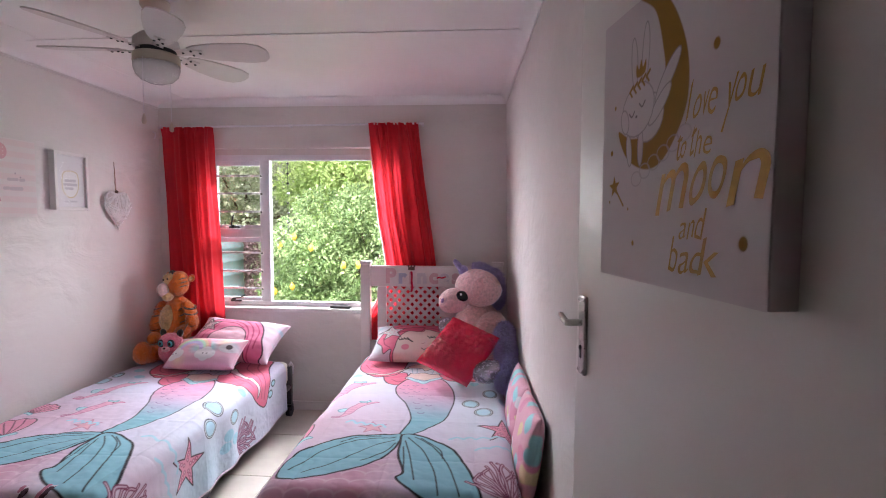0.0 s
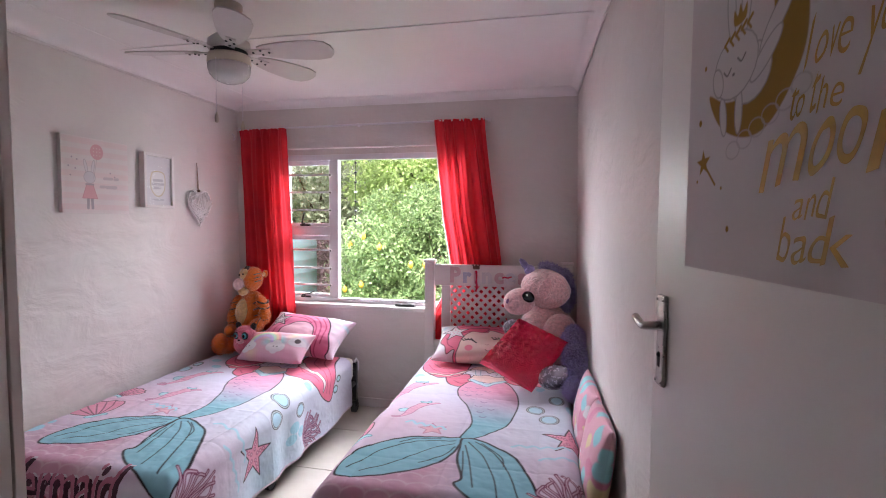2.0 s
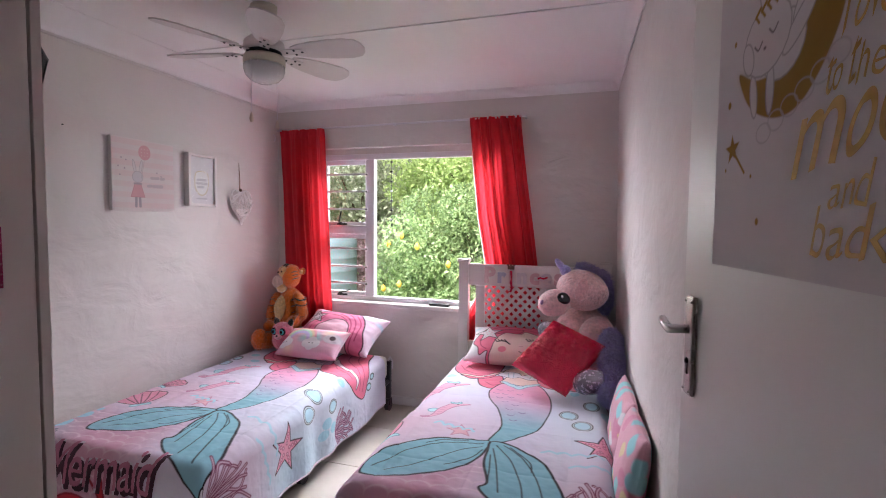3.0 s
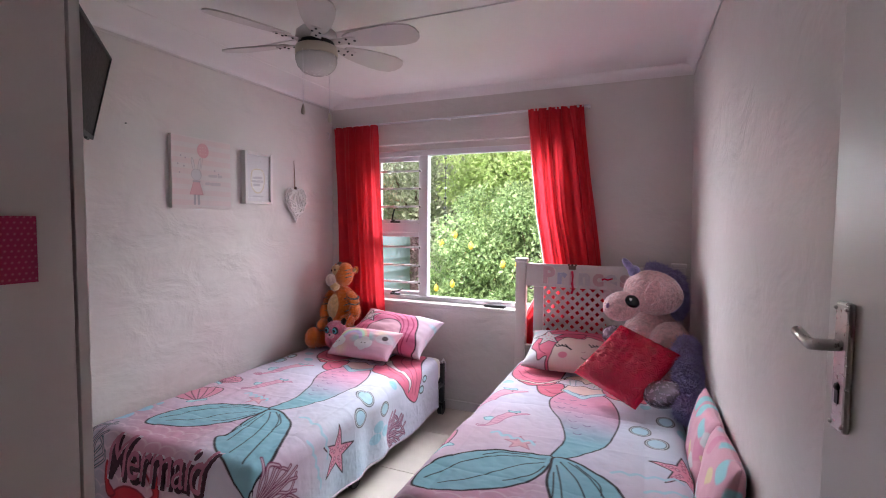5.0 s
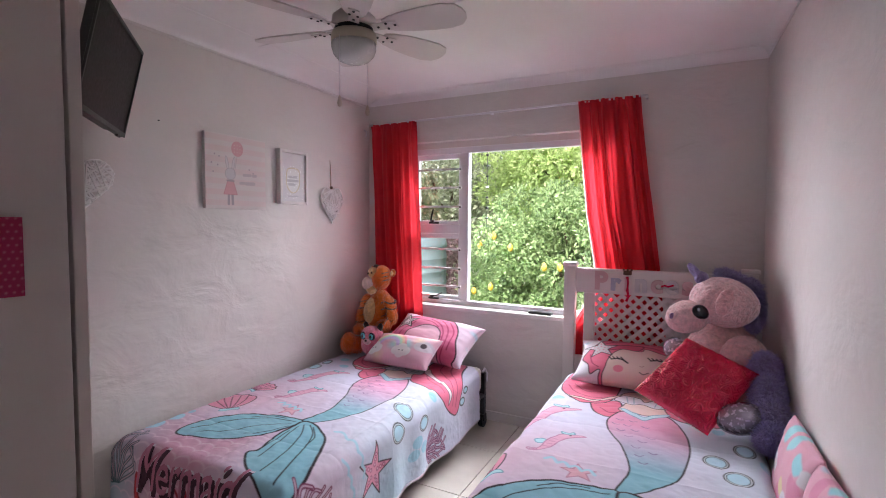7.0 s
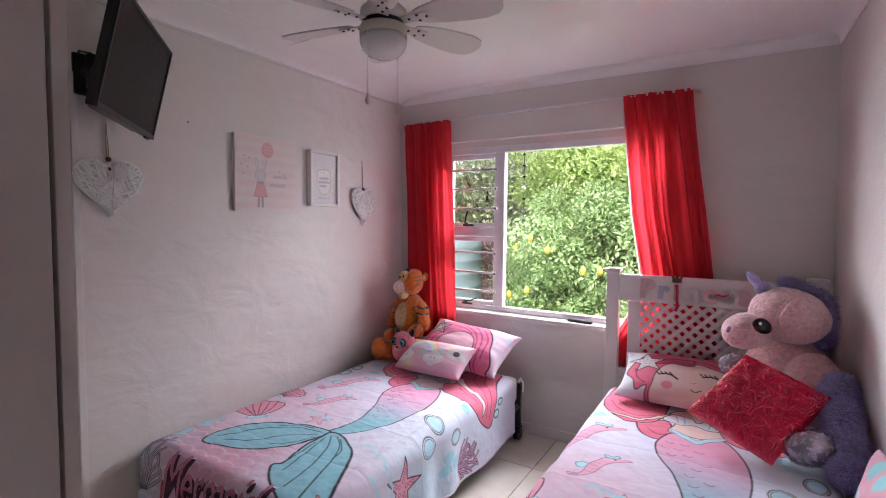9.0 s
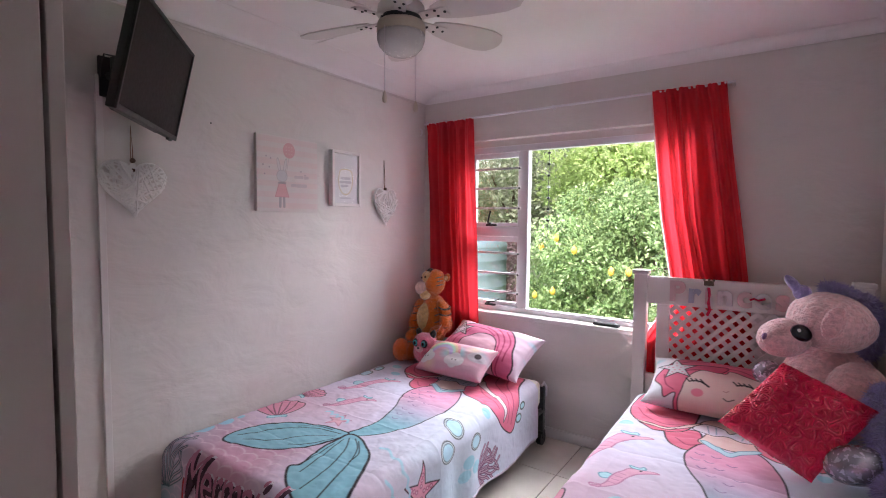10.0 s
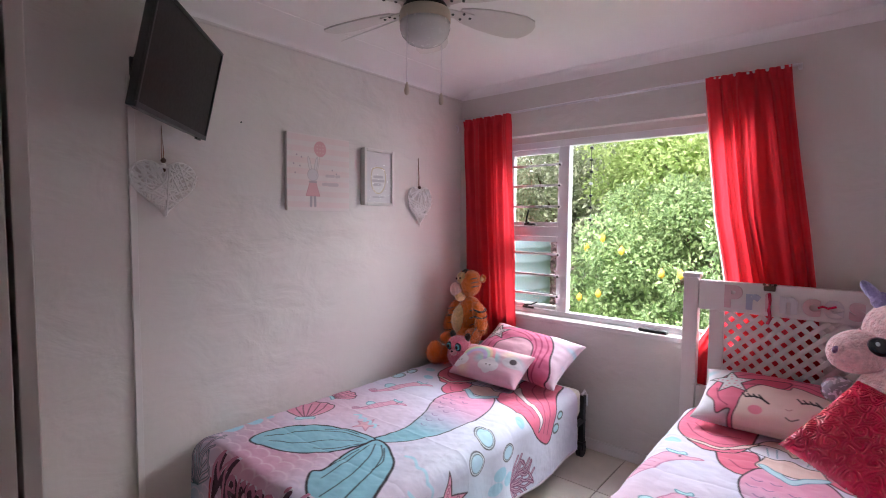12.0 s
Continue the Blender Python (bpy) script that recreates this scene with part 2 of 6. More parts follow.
def text_mesh(body, size, extrude=0.0, shear=0.0, spacing=1.0, bevel=0.0, bold=0.0):
    cu = bpy.data.curves.new("lettering", "FONT")
    cu.body, cu.size, cu.extrude, cu.shear, cu.space_character, cu.bevel_depth = body, size, extrude, shear, spacing, bevel
    cu.align_x, cu.offset = "CENTER", bold
    tmp = new("lettering", cu)
    dg = bpy.context.evaluated_depsgraph_get()
    me = bpy.data.meshes.new_from_object(tmp.evaluated_get(dg))
    bpy.data.objects.remove(tmp)
    bpy.data.curves.remove(cu)
    return me


# ---- prints: shapes drawn on cloth and canvas ----
def curve_pts(pts, closed=True, n=10):
    """A smooth line through a few points."""
    p = np.array(pts, float)
    k = len(p)
    out = []
    for i in range(k if closed else k - 1):
        a, b, c, d = (p[(i + j) % k] if closed else p[min(max(i + j, 0), k - 1)] for j in (-1, 0, 1, 2))
        for t in np.linspace(0, 1, n, endpoint=False):
            out.append(0.5 * (2 * b + (c - a) * t + (2 * a - 5 * b + 4 * c - d) * t * t + (3 * b - a - 3 * c + d) * t ** 3))
    if not closed:
        out.append(p[-1])
    return np.array(out)


class Print:
    """A picture on a flat cloth: colours at the points (U, V), in metres."""

    def __init__(self, U, V, ground):
        self.U, self.V = U, V
        self.C = np.broadcast_to(np.array(ground, float), U.shape + (3,)).copy()
        self.soft = 0.0022
        self.bold = 1.0

    def mix(self, alpha, color):
        color = np.array(color, float)
        self.C += alpha[..., None] * (color - self.C)

    def near(self, p, pad):
        lo, hi = p.min(0) - pad, p.max(0) + pad
        return (self.U > lo[0]) & (self.U < hi[0]) & (self.V > lo[1]) & (self.V < hi[1])

    def dist(self, p, closed, sel):
        x, y = self.U[sel], self.V[sel]
        d = np.full(x.shape, 1e9)
        inside = np.zeros(x.shape, bool)
        m = len(p)
        for i in range(m if closed else m - 1):
            a, b = p[i], p[(i + 1) % m]
            e = b - a
            L = e @ e
            if L < 1e-12:
                continue
            t = np.clip(((x - a[0]) * e[0] + (y - a[1]) * e[1]) / L, 0, 1)
            d = np.minimum(d, (x - a[0] - t * e[0]) ** 2 + (y - a[1] - t * e[1]) ** 2)
            if closed:
                cross = (a[1] > y) != (b[1] > y)
                inside ^= cross & (x < (b[0] - a[0]) * (y - a[1]) / (b[1] - a[1] + 1e-12) + a[0])
        return np.sqrt(d), inside

    def shape(self, pts, fill=None, line=None, width=0.004, closed=True, curved=True, n=8):
        p = curve_pts(pts, closed, n) if curved else np.array(pts, float)
        sel = self.near(p, 0.03)
        if not sel.any():
            return
        d, inside = self.dist(p, closed, sel)
        sd = np.where(inside, -d, d)
        if fill is not None and closed:
            a = np.zeros(self.U.shape)
            a[sel] = np.clip(0.5 - sd / (2 * self.soft), 0, 1)
            f = fill(self.U, self.V) if callable(fill) else fill
            self.mix(a, f)
        if line is not None:
            a = np.zeros(self.U.shape)
            a[sel] = np.clip((width * 0.85 * self.bold + self.soft - d) / (2 * self.soft), 0, 1)
            self.mix(a, line)

    def oval(self, c, r, fill=None, line=None, width=0.004, turn=0.0):
        t = np.linspace(0, 2 * math.pi, 20, endpoint=False)
        x, y = r[0] * np.cos(t), r[1] * np.sin(t)
        ca, sa = math.cos(turn), math.sin(turn)
        self.shape(np.stack([c[0] + x * ca - y * sa, c[1] + x * sa + y * ca], 1), fill, line, width, curved=False)

    def star(self, c, r, fill, line, width=0.004, turn=0.3, waist=0.42):
        t = np.arange(10) * math.pi / 5 + turn + math.pi / 2
        rr = np.where(np.arange(10) % 2 == 0, r, r * waist)
        self.shape(np.stack([c[0] + rr * np.cos(t), c[1] + rr * np.sin(t)], 1), fill, line, width, curved=False)

    def blush(self, c, r, color, strength=0.6):
        d = np.hypot((self.U - c[0]) / r[0], (self.V - c[1]) / r[1])
        self.mix(np.clip(1 - d, 0, 1) * strength, color)


PINK, ROSE, HAIR, AQUA, TEAL, LINE, WHITE = (0.72, 0.28, 0.42), (0.66, 0.16, 0.28), (0.72, 0.15, 0.25), (0.24, 0.50, 0.60), (0.10, 0.30, 0.38), (0.015, 0.008, 0.015), (0.70, 0.66, 0.72)
SKIN = (0.76, 0.58, 0.54)


def sea_horse(pr, c, s):
    """A small sea horse lying aslant: head to the pillow, tail curled."""
    f = lambda q: [(c[0] + 1.5 * s * x, c[1] + s * y) for x, y in q]
    rose = (0.48, 0.18, 0.32)
    pr.shape(f([(-0.30, -0.15), (-0.44, 0.05), (-0.36, 0.26), (-0.20, 0.22), (-0.14, 0.06)]), (0.44, 0.70, 0.76), TEAL, 0.0022)
    pr.shape(f([(0.16, 1.02), (0.34, 0.98), (0.50, 1.04), (0.62, 0.98), (0.52, 0.90), (0.40, 0.80), (0.24, 0.62), (0.14, 0.36), (0.08, 0.06), (0.02, -0.28), (-0.12, -0.62), (-0.30, -0.84), (-0.42, -0.80), (-0.26, -0.60), (-0.20, -0.30), (-0.20, 0.02), (-0.14, 0.36), (-0.04, 0.66), (0.02, 0.88)]), (0.74, 0.38, 0.54), rose, 0.0024)
    pr.oval(f([(-0.36, -0.72)])[0], (s * 0.17, s * 0.13), None, rose, 0.0026)
    pr.oval(f([(-0.36, -0.72)])[0], (s * 0.08, s * 0.06), None, rose, 0.0022)
    pr.shape(f([(0.10, 0.98), (0.02, 1.14), (0.20, 1.10), (0.30, 1.20), (0.34, 1.04)]), (0.44, 0.72, 0.78), TEAL, 0.0022)
    pr.oval(f([(0.27, 0.90)])[0], (0.006, 0.006), LINE)
    for k in range(4):
        pr.shape(f([(-0.18 + 0.03 * k, -0.3 + 0.24 * k), (-0.04 + 0.03 * k, -0.34 + 0.24 * k)]), None, rose, 0.0016, False)


def mermaid_print(U, V):
    """The bed cover's picture, laid out from the joint of the tail fins; V runs to the pillow."""
    pr = Print(U, V, (0.67, 0.655, 0.79))
    pr.bold = 1.45
    pr.blush((0.55, 0.35), (0.55, 1.0), (0.60, 0.70, 0.78), 0.9)
    pr.blush((-0.55, 0.1), (0.9, 0.55), (0.71, 0.45, 0.57), 0.9)
    low = np.clip((-0.02 - V + 0.12 * np.sin(U * 4)) / 0.22, 0, 1) * np.clip((0.18 - U) / 0.3, 0, 1)
    pr.mix(low * 0.85, (0.62, 0.27, 0.39))
    pr.blush((0.42, -0.35), (0.40, 0.45), (0.68, 0.46, 0.57), 0.75)
    pr.blush((0.60, -0.70), (0.45, 0.35), (0.5, 0.68, 0.74), 0.7)
    pr.blush((-0.80, -0.70), (0.5, 0.6), (0.30, 0.54, 0.62), 1.0)
    pr.blush((0.62, 0.22), (0.25, 0.4), (0.44, 0.66, 0.76), 0.75)
    # fish scales on the lower ground
    sx, sy = 0.095, 0.062
    row = np.floor(V / sy)
    uu = (U / sx + 0.5 * (row % 2)) % 1 - 0.5
    vv = V / sy - row
    edge = np.abs(np.hypot(uu * 1.1, vv - 0.02) - 0.62)
    wide = np.clip((0.12 - V + 0.1 * np.sin(U * 5)) / 0.3, 0, 1) * np.clip((0.30 - U) / 0.3, 0, 1)
    pr.mix(np.clip(1 - edge / 0.11, 0, 1) * wide * 0.6, (0.80, 0.62, 0.70))
    # hair behind the body: two locks on one side, a long one over the edge on the other
    dark = (0.40, 0.05, 0.12)
    pr.shape([(-0.25, 0.82), (-0.22, 0.74), (-0.16, 0.69), (-0.09, 0.71), (-0.09, 0.80), (-0.13, 0.93), (-0.25, 0.86)], HAIR, LINE, 0.003)
    pr.shape([(-0.40, 1.34), (-0.46, 1.16), (-0.45, 1.02), (-0.42, 0.94), (-0.35, 0.87), (-0.29, 0.83), (-0.19, 0.88), (-0.15, 1.0), (-0.14, 1.19), (-0.10, 1.36)], HAIR, LINE, 0.003)
    pr.shape([(0.10, 1.36), (0.11, 1.02), (0.10, 0.88), (0.16, 0.80), (0.24, 0.77), (0.31, 0.78), (0.36, 0.80), (0.44, 0.85), (0.505, 0.94), (0.49, 1.00), (0.41, 1.06), (0.32, 1.15), (0.27, 1.36)], HAIR, LINE, 0.003)
    for pts in ([(-0.42, 1.06), (-0.36, 0.97), (-0.27, 0.93), (-0.18, 0.98)], [(-0.39, 1.10), (-0.31, 1.01), (-0.20, 1.06)], [(-0.20, 0.80), (-0.15, 0.75), (-0.11, 0.77)], [(0.17, 1.30), (0.21, 1.10), (0.33, 0.98), (0.44, 0.92)], [(0.23, 1.32), (0.27, 1.12), (0.36, 1.02), (0.46, 0.96)], [(0.17, 0.98), (0.24, 0.88), (0.34, 0.86)]):
        pr.shape(pts, None, dark, 0.0028, False)
    # plain figure: arms and upper body
    pr.shape([(-0.12, 1.00), (-0.16, 0.96), (-0.25, 0.865), (-0.32, 0.875), (-0.385, 0.90), (-0.40, 0.915), (-0.32, 0.895), (-0.25, 0.89), (-0.17, 0.99), (-0.12, 1.06)], SKIN, LINE, 0.0022)
    pr.shape([(0.12, 1.02), (0.20, 0.95), (0.28, 0.90), (0.36, 0.90), (0.42, 0.87), (0.37, 0.93), (0.28, 0.935), (0.20, 1.0), (0.14, 1.08)], (0.76, 0.66, 0.68), LINE, 0.0022)
    pr.shape([(-0.10, 0.80), (-0.09, 0.92), (-0.13, 1.02), (-0.08, 1.12), (0.10, 1.12), (0.13, 1.02), (0.10, 0.92), (0.11, 0.82)], SKIN, LINE, 0.0022)
    pr.shape([(-0.15, 0.95), (-0.11, 1.05), (-0.03, 1.03), (0.0, 0.99), (0.04, 1.03), (0.11, 1.05), (0.14, 0.96), (0.06, 0.92), (0.0, 0.95), (-0.06, 0.92)], (0.68, 0.66, 0.74), LINE, 0.0026)
    for x in (-0.08, -0.05, 0.05, 0.08):
        pr.shape([(x, 0.94), (x * 1.2, 1.03)], None, TEAL, 0.0018, False)

    def tailfill(u, v):
        t = np.clip((v - 0.2) / 0.45, 0, 1)[..., None]
        return np.array(AQUA) * (1 - t) + np.array((0.74, 0.33, 0.50)) * t

    pr.shape([(-0.015, 0.0), (0.0, 0.09), (0.01, 0.20), (-0.04, 0.38), (-0.12, 0.54), (-0.137, 0.67), (-0.085, 0.80), (0.01, 0.75), (0.105, 0.83), (0.18, 0.70), (0.214, 0.55), (0.212, 0.40), (0.18, 0.20), (0.09, 0.055), (0.02, -0.01)], tailfill, LINE, 0.003)
    pr.shape([(-0.10, 0.82), (-0.05, 0.775), (0.01, 0.735), (0.06, 0.78), (0.125, 0.845), (0.10, 0.855), (0.05, 0.815), (0.01, 0.775), (-0.04, 0.81), (-0.085, 0.84)], (0.46, 0.72, 0.78), TEAL, 0.002)
    for a, b in ((-0.09, 0.68), (-0.03, 0.69), (-0.10, 0.62), (-0.05, 0.63), (0.03, 0.64), (-0.07, 0.56), (-0.01, 0.58), (-0.03, 0.50), (0.03, 0.47), (0.01, 0.40), (0.06, 0.53), (0.03, 0.33), (0.08, 0.37), (0.05, 0.27)):
        pr.shape([(a - 0.016, b + 0.010), (a - 0.004, b), (a + 0.008, b), (a + 0.018, b + 0.011)], None, (0.20, 0.10, 0.24), 0.0018, False)
    # fins
    pr.shape([(0.0, 0.0), (-0.11, -0.005), (-0.25, -0.04), (-0.37, -0.12), (-0.45, -0.23), (-0.462, -0.33), (-0.43, -0.40), (-0.34, -0.385), (-0.24, -0.355), (-0.12, -0.29), (-0.03, -0.18), (-0.005, -0.06)], AQUA, LINE, 0.0042)
    pr.shape([(0.0, 0.0), (0.07, 0.0), (0.145, -0.04), (0.235, -0.11), (0.29, -0.23), (0.335, -0.36), (0.37, -0.50), (0.375, -0.57), (0.28, -0.535), (0.19, -0.50), (0.10, -0.45), (0.03, -0.38), (0.05, -0.33), (0.01, -0.20), (0.0, -0.08)], AQUA, LINE, 0.0046)
    for line in ([(-0.03, -0.03), (-0.18, -0.06), (-0.32, -0.16), (-0.42, -0.33)], [(-0.03, -0.06), (-0.12, -0.12), (-0.25, -0.26), (-0.36, -0.34)], [(-0.10, -0.02), (-0.2, -0.04), (-0.27, -0.09)], [(-0.02, -0.09), (-0.06, -0.18), (-0.14, -0.25)],
                 [(0.03, -0.03), (0.11, -0.14), (0.17, -0.30), (0.20, -0.46)], [(0.02, -0.06), (0.06, -0.20), (0.10, -0.38)], [(0.06, -0.02), (0.15, -0.10), (0.22, -0.24), (0.28, -0.46)], [(0.09, -0.03), (0.18, -0.12), (0.20, -0.2)], [(0.02, -0.12), (0.04, -0.24), (0.05, -0.33)]):
        pr.shape(line, None, LINE, 0.0024, False)
    # bubbles
    for c, r in (((0.31, 0.44), (0.046, 0.056)), ((0.38, 0.32), (0.048, 0.058)), ((0.42, 0.575), (0.040, 0.052)), ((-0.60, 0.74), (0.042, 0.05)), ((-0.59, 0.86), (0.032, 0.04)), ((0.40, 1.13), (0.022, 0.034)), ((0.46, 1.07), (0.026, 0.04))):
        pr.oval(c, r, (0.70, 0.82, 0.88), LINE, 0.0022)
        pr.oval(c, (r[0] * 0.82, r[1] * 0.82), (0.46, 0.70, 0.80), LINE, 0.0015)
    for c, r in (((-0.51, 0.96), (0.034, 0.03)), ((-0.43, 0.85), (0.036, 0.026)), ((0.50, 0.50), (0.034, 0.05)), ((0.55, 0.57), (0.032, 0.045)), ((0.56, 0.46), (0.03, 0.05)), ((0.33, 0.73), (0.026, 0.03)), ((-0.63, -0.38), (0.045, 0.05)), ((-0.62, -0.27), (0.04, 0.04)), ((-0.61, -0.19), (0.018, 0.02))):
        pr.oval(c, r, (0.36, 0.64, 0.75))
    # shells
    for c, s, turn in (((-0.535, -0.005), 0.125, 0.80), ((-0.585, 0.26), 0.082, -0.25)):
        ca, sa = math.cos(turn), math.sin(turn)
        f = lambda q: [(c[0] + s * (x * ca - y * sa), c[1] + s * (x * sa + y * ca)) for x, y in q]
        pr.shape(f([(0, -0.8), (-0.55, -0.45), (-1.0, 0.1), (-1.02, 0.5), (-0.82, 0.62), (-0.62, 0.84), (-0.36, 0.84), (0, 1.0), (0.36, 0.84), (0.62, 0.84), (0.82, 0.62), (1.02, 0.5), (1.0, 0.1), (0.55, -0.45)]), (0.75, 0.30, 0.43), LINE, 0.0026)
        for x in (-0.72, -0.36, 0.0, 0.36, 0.72):
            pr.shape(f([(x * 0.1, -0.75), (x * 0.75, 0.1), (x, 0.74)]), None, LINE, 0.0020, False)
        pr.shape(f([(-0.30, -0.72), (0.30, -0.72), (0.38, -0.98), (0.0, -0.92), (-0.38, -0.98)]), (0.42, 0.72, 0.76), TEAL, 0.002)
    sea_horse(pr, (-0.43, 0.56), 0.165)
    sea_horse(pr, (-0.31, 0.28), 0.125)
    pr.star((-0.16, 0.075), 0.07, (0.74, 0.40, 0.50), (0.5, 0.2, 0.3), 0.0022, 0.2)
    # starfish with dots
    pr.star((0.48, 0.10), 0.135, (0.76, 0.34, 0.46), LINE, 0.0026, 0.05, 0.36)
    for k in range(5):
        a = k * 2 * math.pi / 5 + 0.05 + math.pi / 2
        for r in (0.030, 0.054, 0.078):
            pr.oval((0.48 + r * math.cos(a), 0.10 + r * math.sin(a)), (0.008, 0.008), (0.8, 0.5, 0.6), (0.4, 0.1, 0.2), 0.002)
    # waves
    for (x0, y0), dx, dy in (((0.22, -0.02), 0.062, 0.008), ((0.34, -0.11), 0.06, 0.014), ((-0.30, 0.12), 0.05, -0.01)):
        for k in range(4):
            a = (x0 + k * dx, y0 + k * dy)
            pr.shape([a, (a[0] + dx * 0.5, a[1] + 0.020), (a[0] + dx, a[1] + dy)], None, (0.42, 0.66, 0.76), 0.006, False)
    # corals
    rs = np.random.RandomState(5)
    for cx, cy, s, col in ((0.47, -0.33, 0.16, (0.20, 0.03, 0.09)), (0.60, 0.70, 0.12, (0.20, 0.06, 0.15)), (-0.66, -0.58, 0.19, (0.04, 0.10, 0.13))):
        for k in range(15):
            a = math.pi / 2 + (k - 7) * 0.16
            w = rs.uniform(-0.16, 0.16)
            pts = [(cx + s * 0.15 * math.cos(a), cy - s + s * 0.15), (cx + s * 0.6 * math.cos(a + w), cy - s + s * 0.9 * math.sin(a)), (cx + s * 0.95 * math.cos(a - w), cy - s + s * 1.4 * math.sin(a)), (cx + s * 1.05 * math.cos(a + w * 2), cy - s + s * (1.6 + 0.4 * rs.rand()) * math.sin(a))]
            pr.shape(pts, None, col, 0.0065, False, n=5)
            pr.shape(pts, None, (0.66, 0.46, 0.56), 0.002, False, n=5)
    # a pale starry fish at the lower corner, a red crab on the foot end
    pr.shape([(0.34, -0.60), (0.37, -0.48), (0.43, -0.56), (0.52, -0.54), (0.57, -0.40), (0.60, -0.56), (0.62, -0.72), (0.46, -0.76), (0.37, -0.74)], (0.72, 0.70, 0.75), LINE, 0.004)
    for k in range(3):
        pr.oval((0.43 + 0.03 * (k % 2), -0.60 - 0.035 * k), (0.012, 0.015), AQUA, LINE, 0.003)
    CR = (0.60, 0.03, 0.05)
    pr.oval((-0.30, -0.83), (0.13, 0.09), CR, (0.3, 0.01, 0.03), 0.004)
    for sgn in (-1, 1):
        pr.shape([(-0.30 + sgn * 0.10, -0.79), (-0.30 + sgn * 0.15, -0.74), (-0.30 + sgn * 0.10, -0.66), (-0.30 + sgn * 0.14, -0.69), (-0.30 + sgn * 0.17, -0.65), (-0.30 + sgn * 0.18, -0.75), (-0.30 + sgn * 0.15, -0.81)], CR, (0.3, 0.01, 0.03), 0.004)
    return np.clip(pr.C, 0, 1)


def wall_x(y):
    """The right-hand wall runs a little out of square."""
    return 0.250 + 0.0295 * (4.0 - y)


LEAN_X = 0.045


# ---- large structure ----
CZ = 2.51


def slab(name, lo, hi, material, label, category="wall"):
    return tagged(part(name, box(lo, hi), material), label, category, kind="structure")


slab("wall_left", (-2.75, 0.48, -0.1), (-2.55, 4.22, 2.70), WALL, "pinkish beige painted bagged brick wall with uneven relief")
bm = bmesh.new()
WX0, WX1, WZ0, WZ1, WZH = -2.20, -0.62, 0.826, 2.080, 2.126
for lo, hi in (((-2.55, 4.0, -0.1), (WX0, 4.22, 2.70)), ((WX1, 4.0, -0.1), (0.8, 4.22, 2.70)), ((WX0, 4.0, -0.1), (WX1, 4.22, WZ0)), ((WX0, 4.0, WZH), (WX1, 4.22, 2.70)), ((WX0, 4.072, WZ1), (WX1, 4.22, WZH))):
    box(lo, hi, bm=bm)
tagged(part("wall_back", bm, WALL), "pinkish beige painted wall with a wide window opening", "wall", kind="structure")

# right-hand wall, slightly out of square, set back behind the open door
bm = bmesh.new()
ring = [(wall_x(4.0), 4.0), (wall_x(1.40), 1.40), (0.52, 1.40), (0.52, 0.48), (0.8, 0.48), (0.8, 4.0)]
lowv, topv = [bm.verts.new((x + LEAN_X, y, -0.1)) for x, y in ring], [bm.verts.new((x, y, 2.70)) for x, y in ring]
for i in range(len(ring)):
    j = (i + 1) % len(ring)
    bm.faces.new((lowv[i], lowv[j], topv[j], topv[i]))
bmesh.ops.contextual_create(bm, geom=lowv)
bmesh.ops.contextual_create(bm, geom=topv)
bmesh.ops.recalc_face_normals(bm, faces=bm.faces)
tagged(part("wall_right", bm, WALL), "pinkish beige painted wall with lumpy glossy plaster", "wall", kind="structure")

bm = bmesh.new()
for lo, hi in (((-2.75, 0.36, -0.1), (-0.40, 0.48, 2.70)), ((0.44, 0.36, -0.1), (0.8, 0.48, 2.70)), ((-0.40, 0.36, 2.06), (0.44, 0.48, 2.70))):
    box(lo, hi, bm=bm)
tagged(part("wall_front", bm, WALL), "pinkish beige painted wall with the doorway", "wall", kind="structure")
slab("wall_passage_left", (-2.75, -1.1, -0.1), (-2.6, 0.36, 2.70), WALL, "plain painted end wall of the passage")
slab("wall_passage_right", (0.8, -1.1, -0.1), (0.95, 0.48, 2.70), WALL, "plain painted side wall of the passage")
slab("wall_passage_back", (-2.75, -1.25, -0.1), (0.95, -1.1, 2.70), WALL, "plain painted wall behind the passage")
bm = box((-2.75, -1.25, CZ), (0.95, 4.22, 2.70))
box((-2.55, 2.685, CZ - 0.006), (0.285, 2.712, CZ), 0.002, bm=bm)
tagged(part("ceiling", bm, CEIL), "pale lilac-white boarded ceiling with a thin cover strip", "ceiling", kind="structure")
slab("roof", (-3.0, -1.5, 2.71), (1.2, 4.5, 2.85), TRIM, "plain roof slab over the room", "roof")
slab("floor", (-2.75, -1.25, -0.12), (0.95, 4.22, -0.006), GROUT, "cream floor tiles with dark joints", "floor")

# plaster cove along the tops of the walls
def cove(ob):
    ob.data.shade_smooth()
    ob.data.set_sharp_from_angle(angle=radians(40))
    return ob


bm = bmesh.new()
prof = [(0.0, 0.0), (0.0, -0.060), (0.006, -0.060), (0.006, -0.054)] + [(0.006 + 0.050 * (1 - math.cos(k * math.pi / 16)), -0.052 + 0.050 * math.sin(k * math.pi / 16)) for k in range(9)] + [(0.056, 0.0)]
rows = [[bm.verts.new((x, 4.0 - a, CZ + b)) for a, b in prof] for x in (-2.55, wall_x(4.0))]
for i in range(len(prof)):
    j = (i + 1) % len(prof)
    bm.faces.new((rows[0][i], rows[0][j], rows[1][j], rows[1][i]))
bmesh.ops.recalc_face_normals(bm, faces=bm.faces)
tagged(cove(part("cornice_far", bm, CEIL)), "white plaster cove along the top of the wall", "cornice", kind="structure")
bm = bmesh.new()
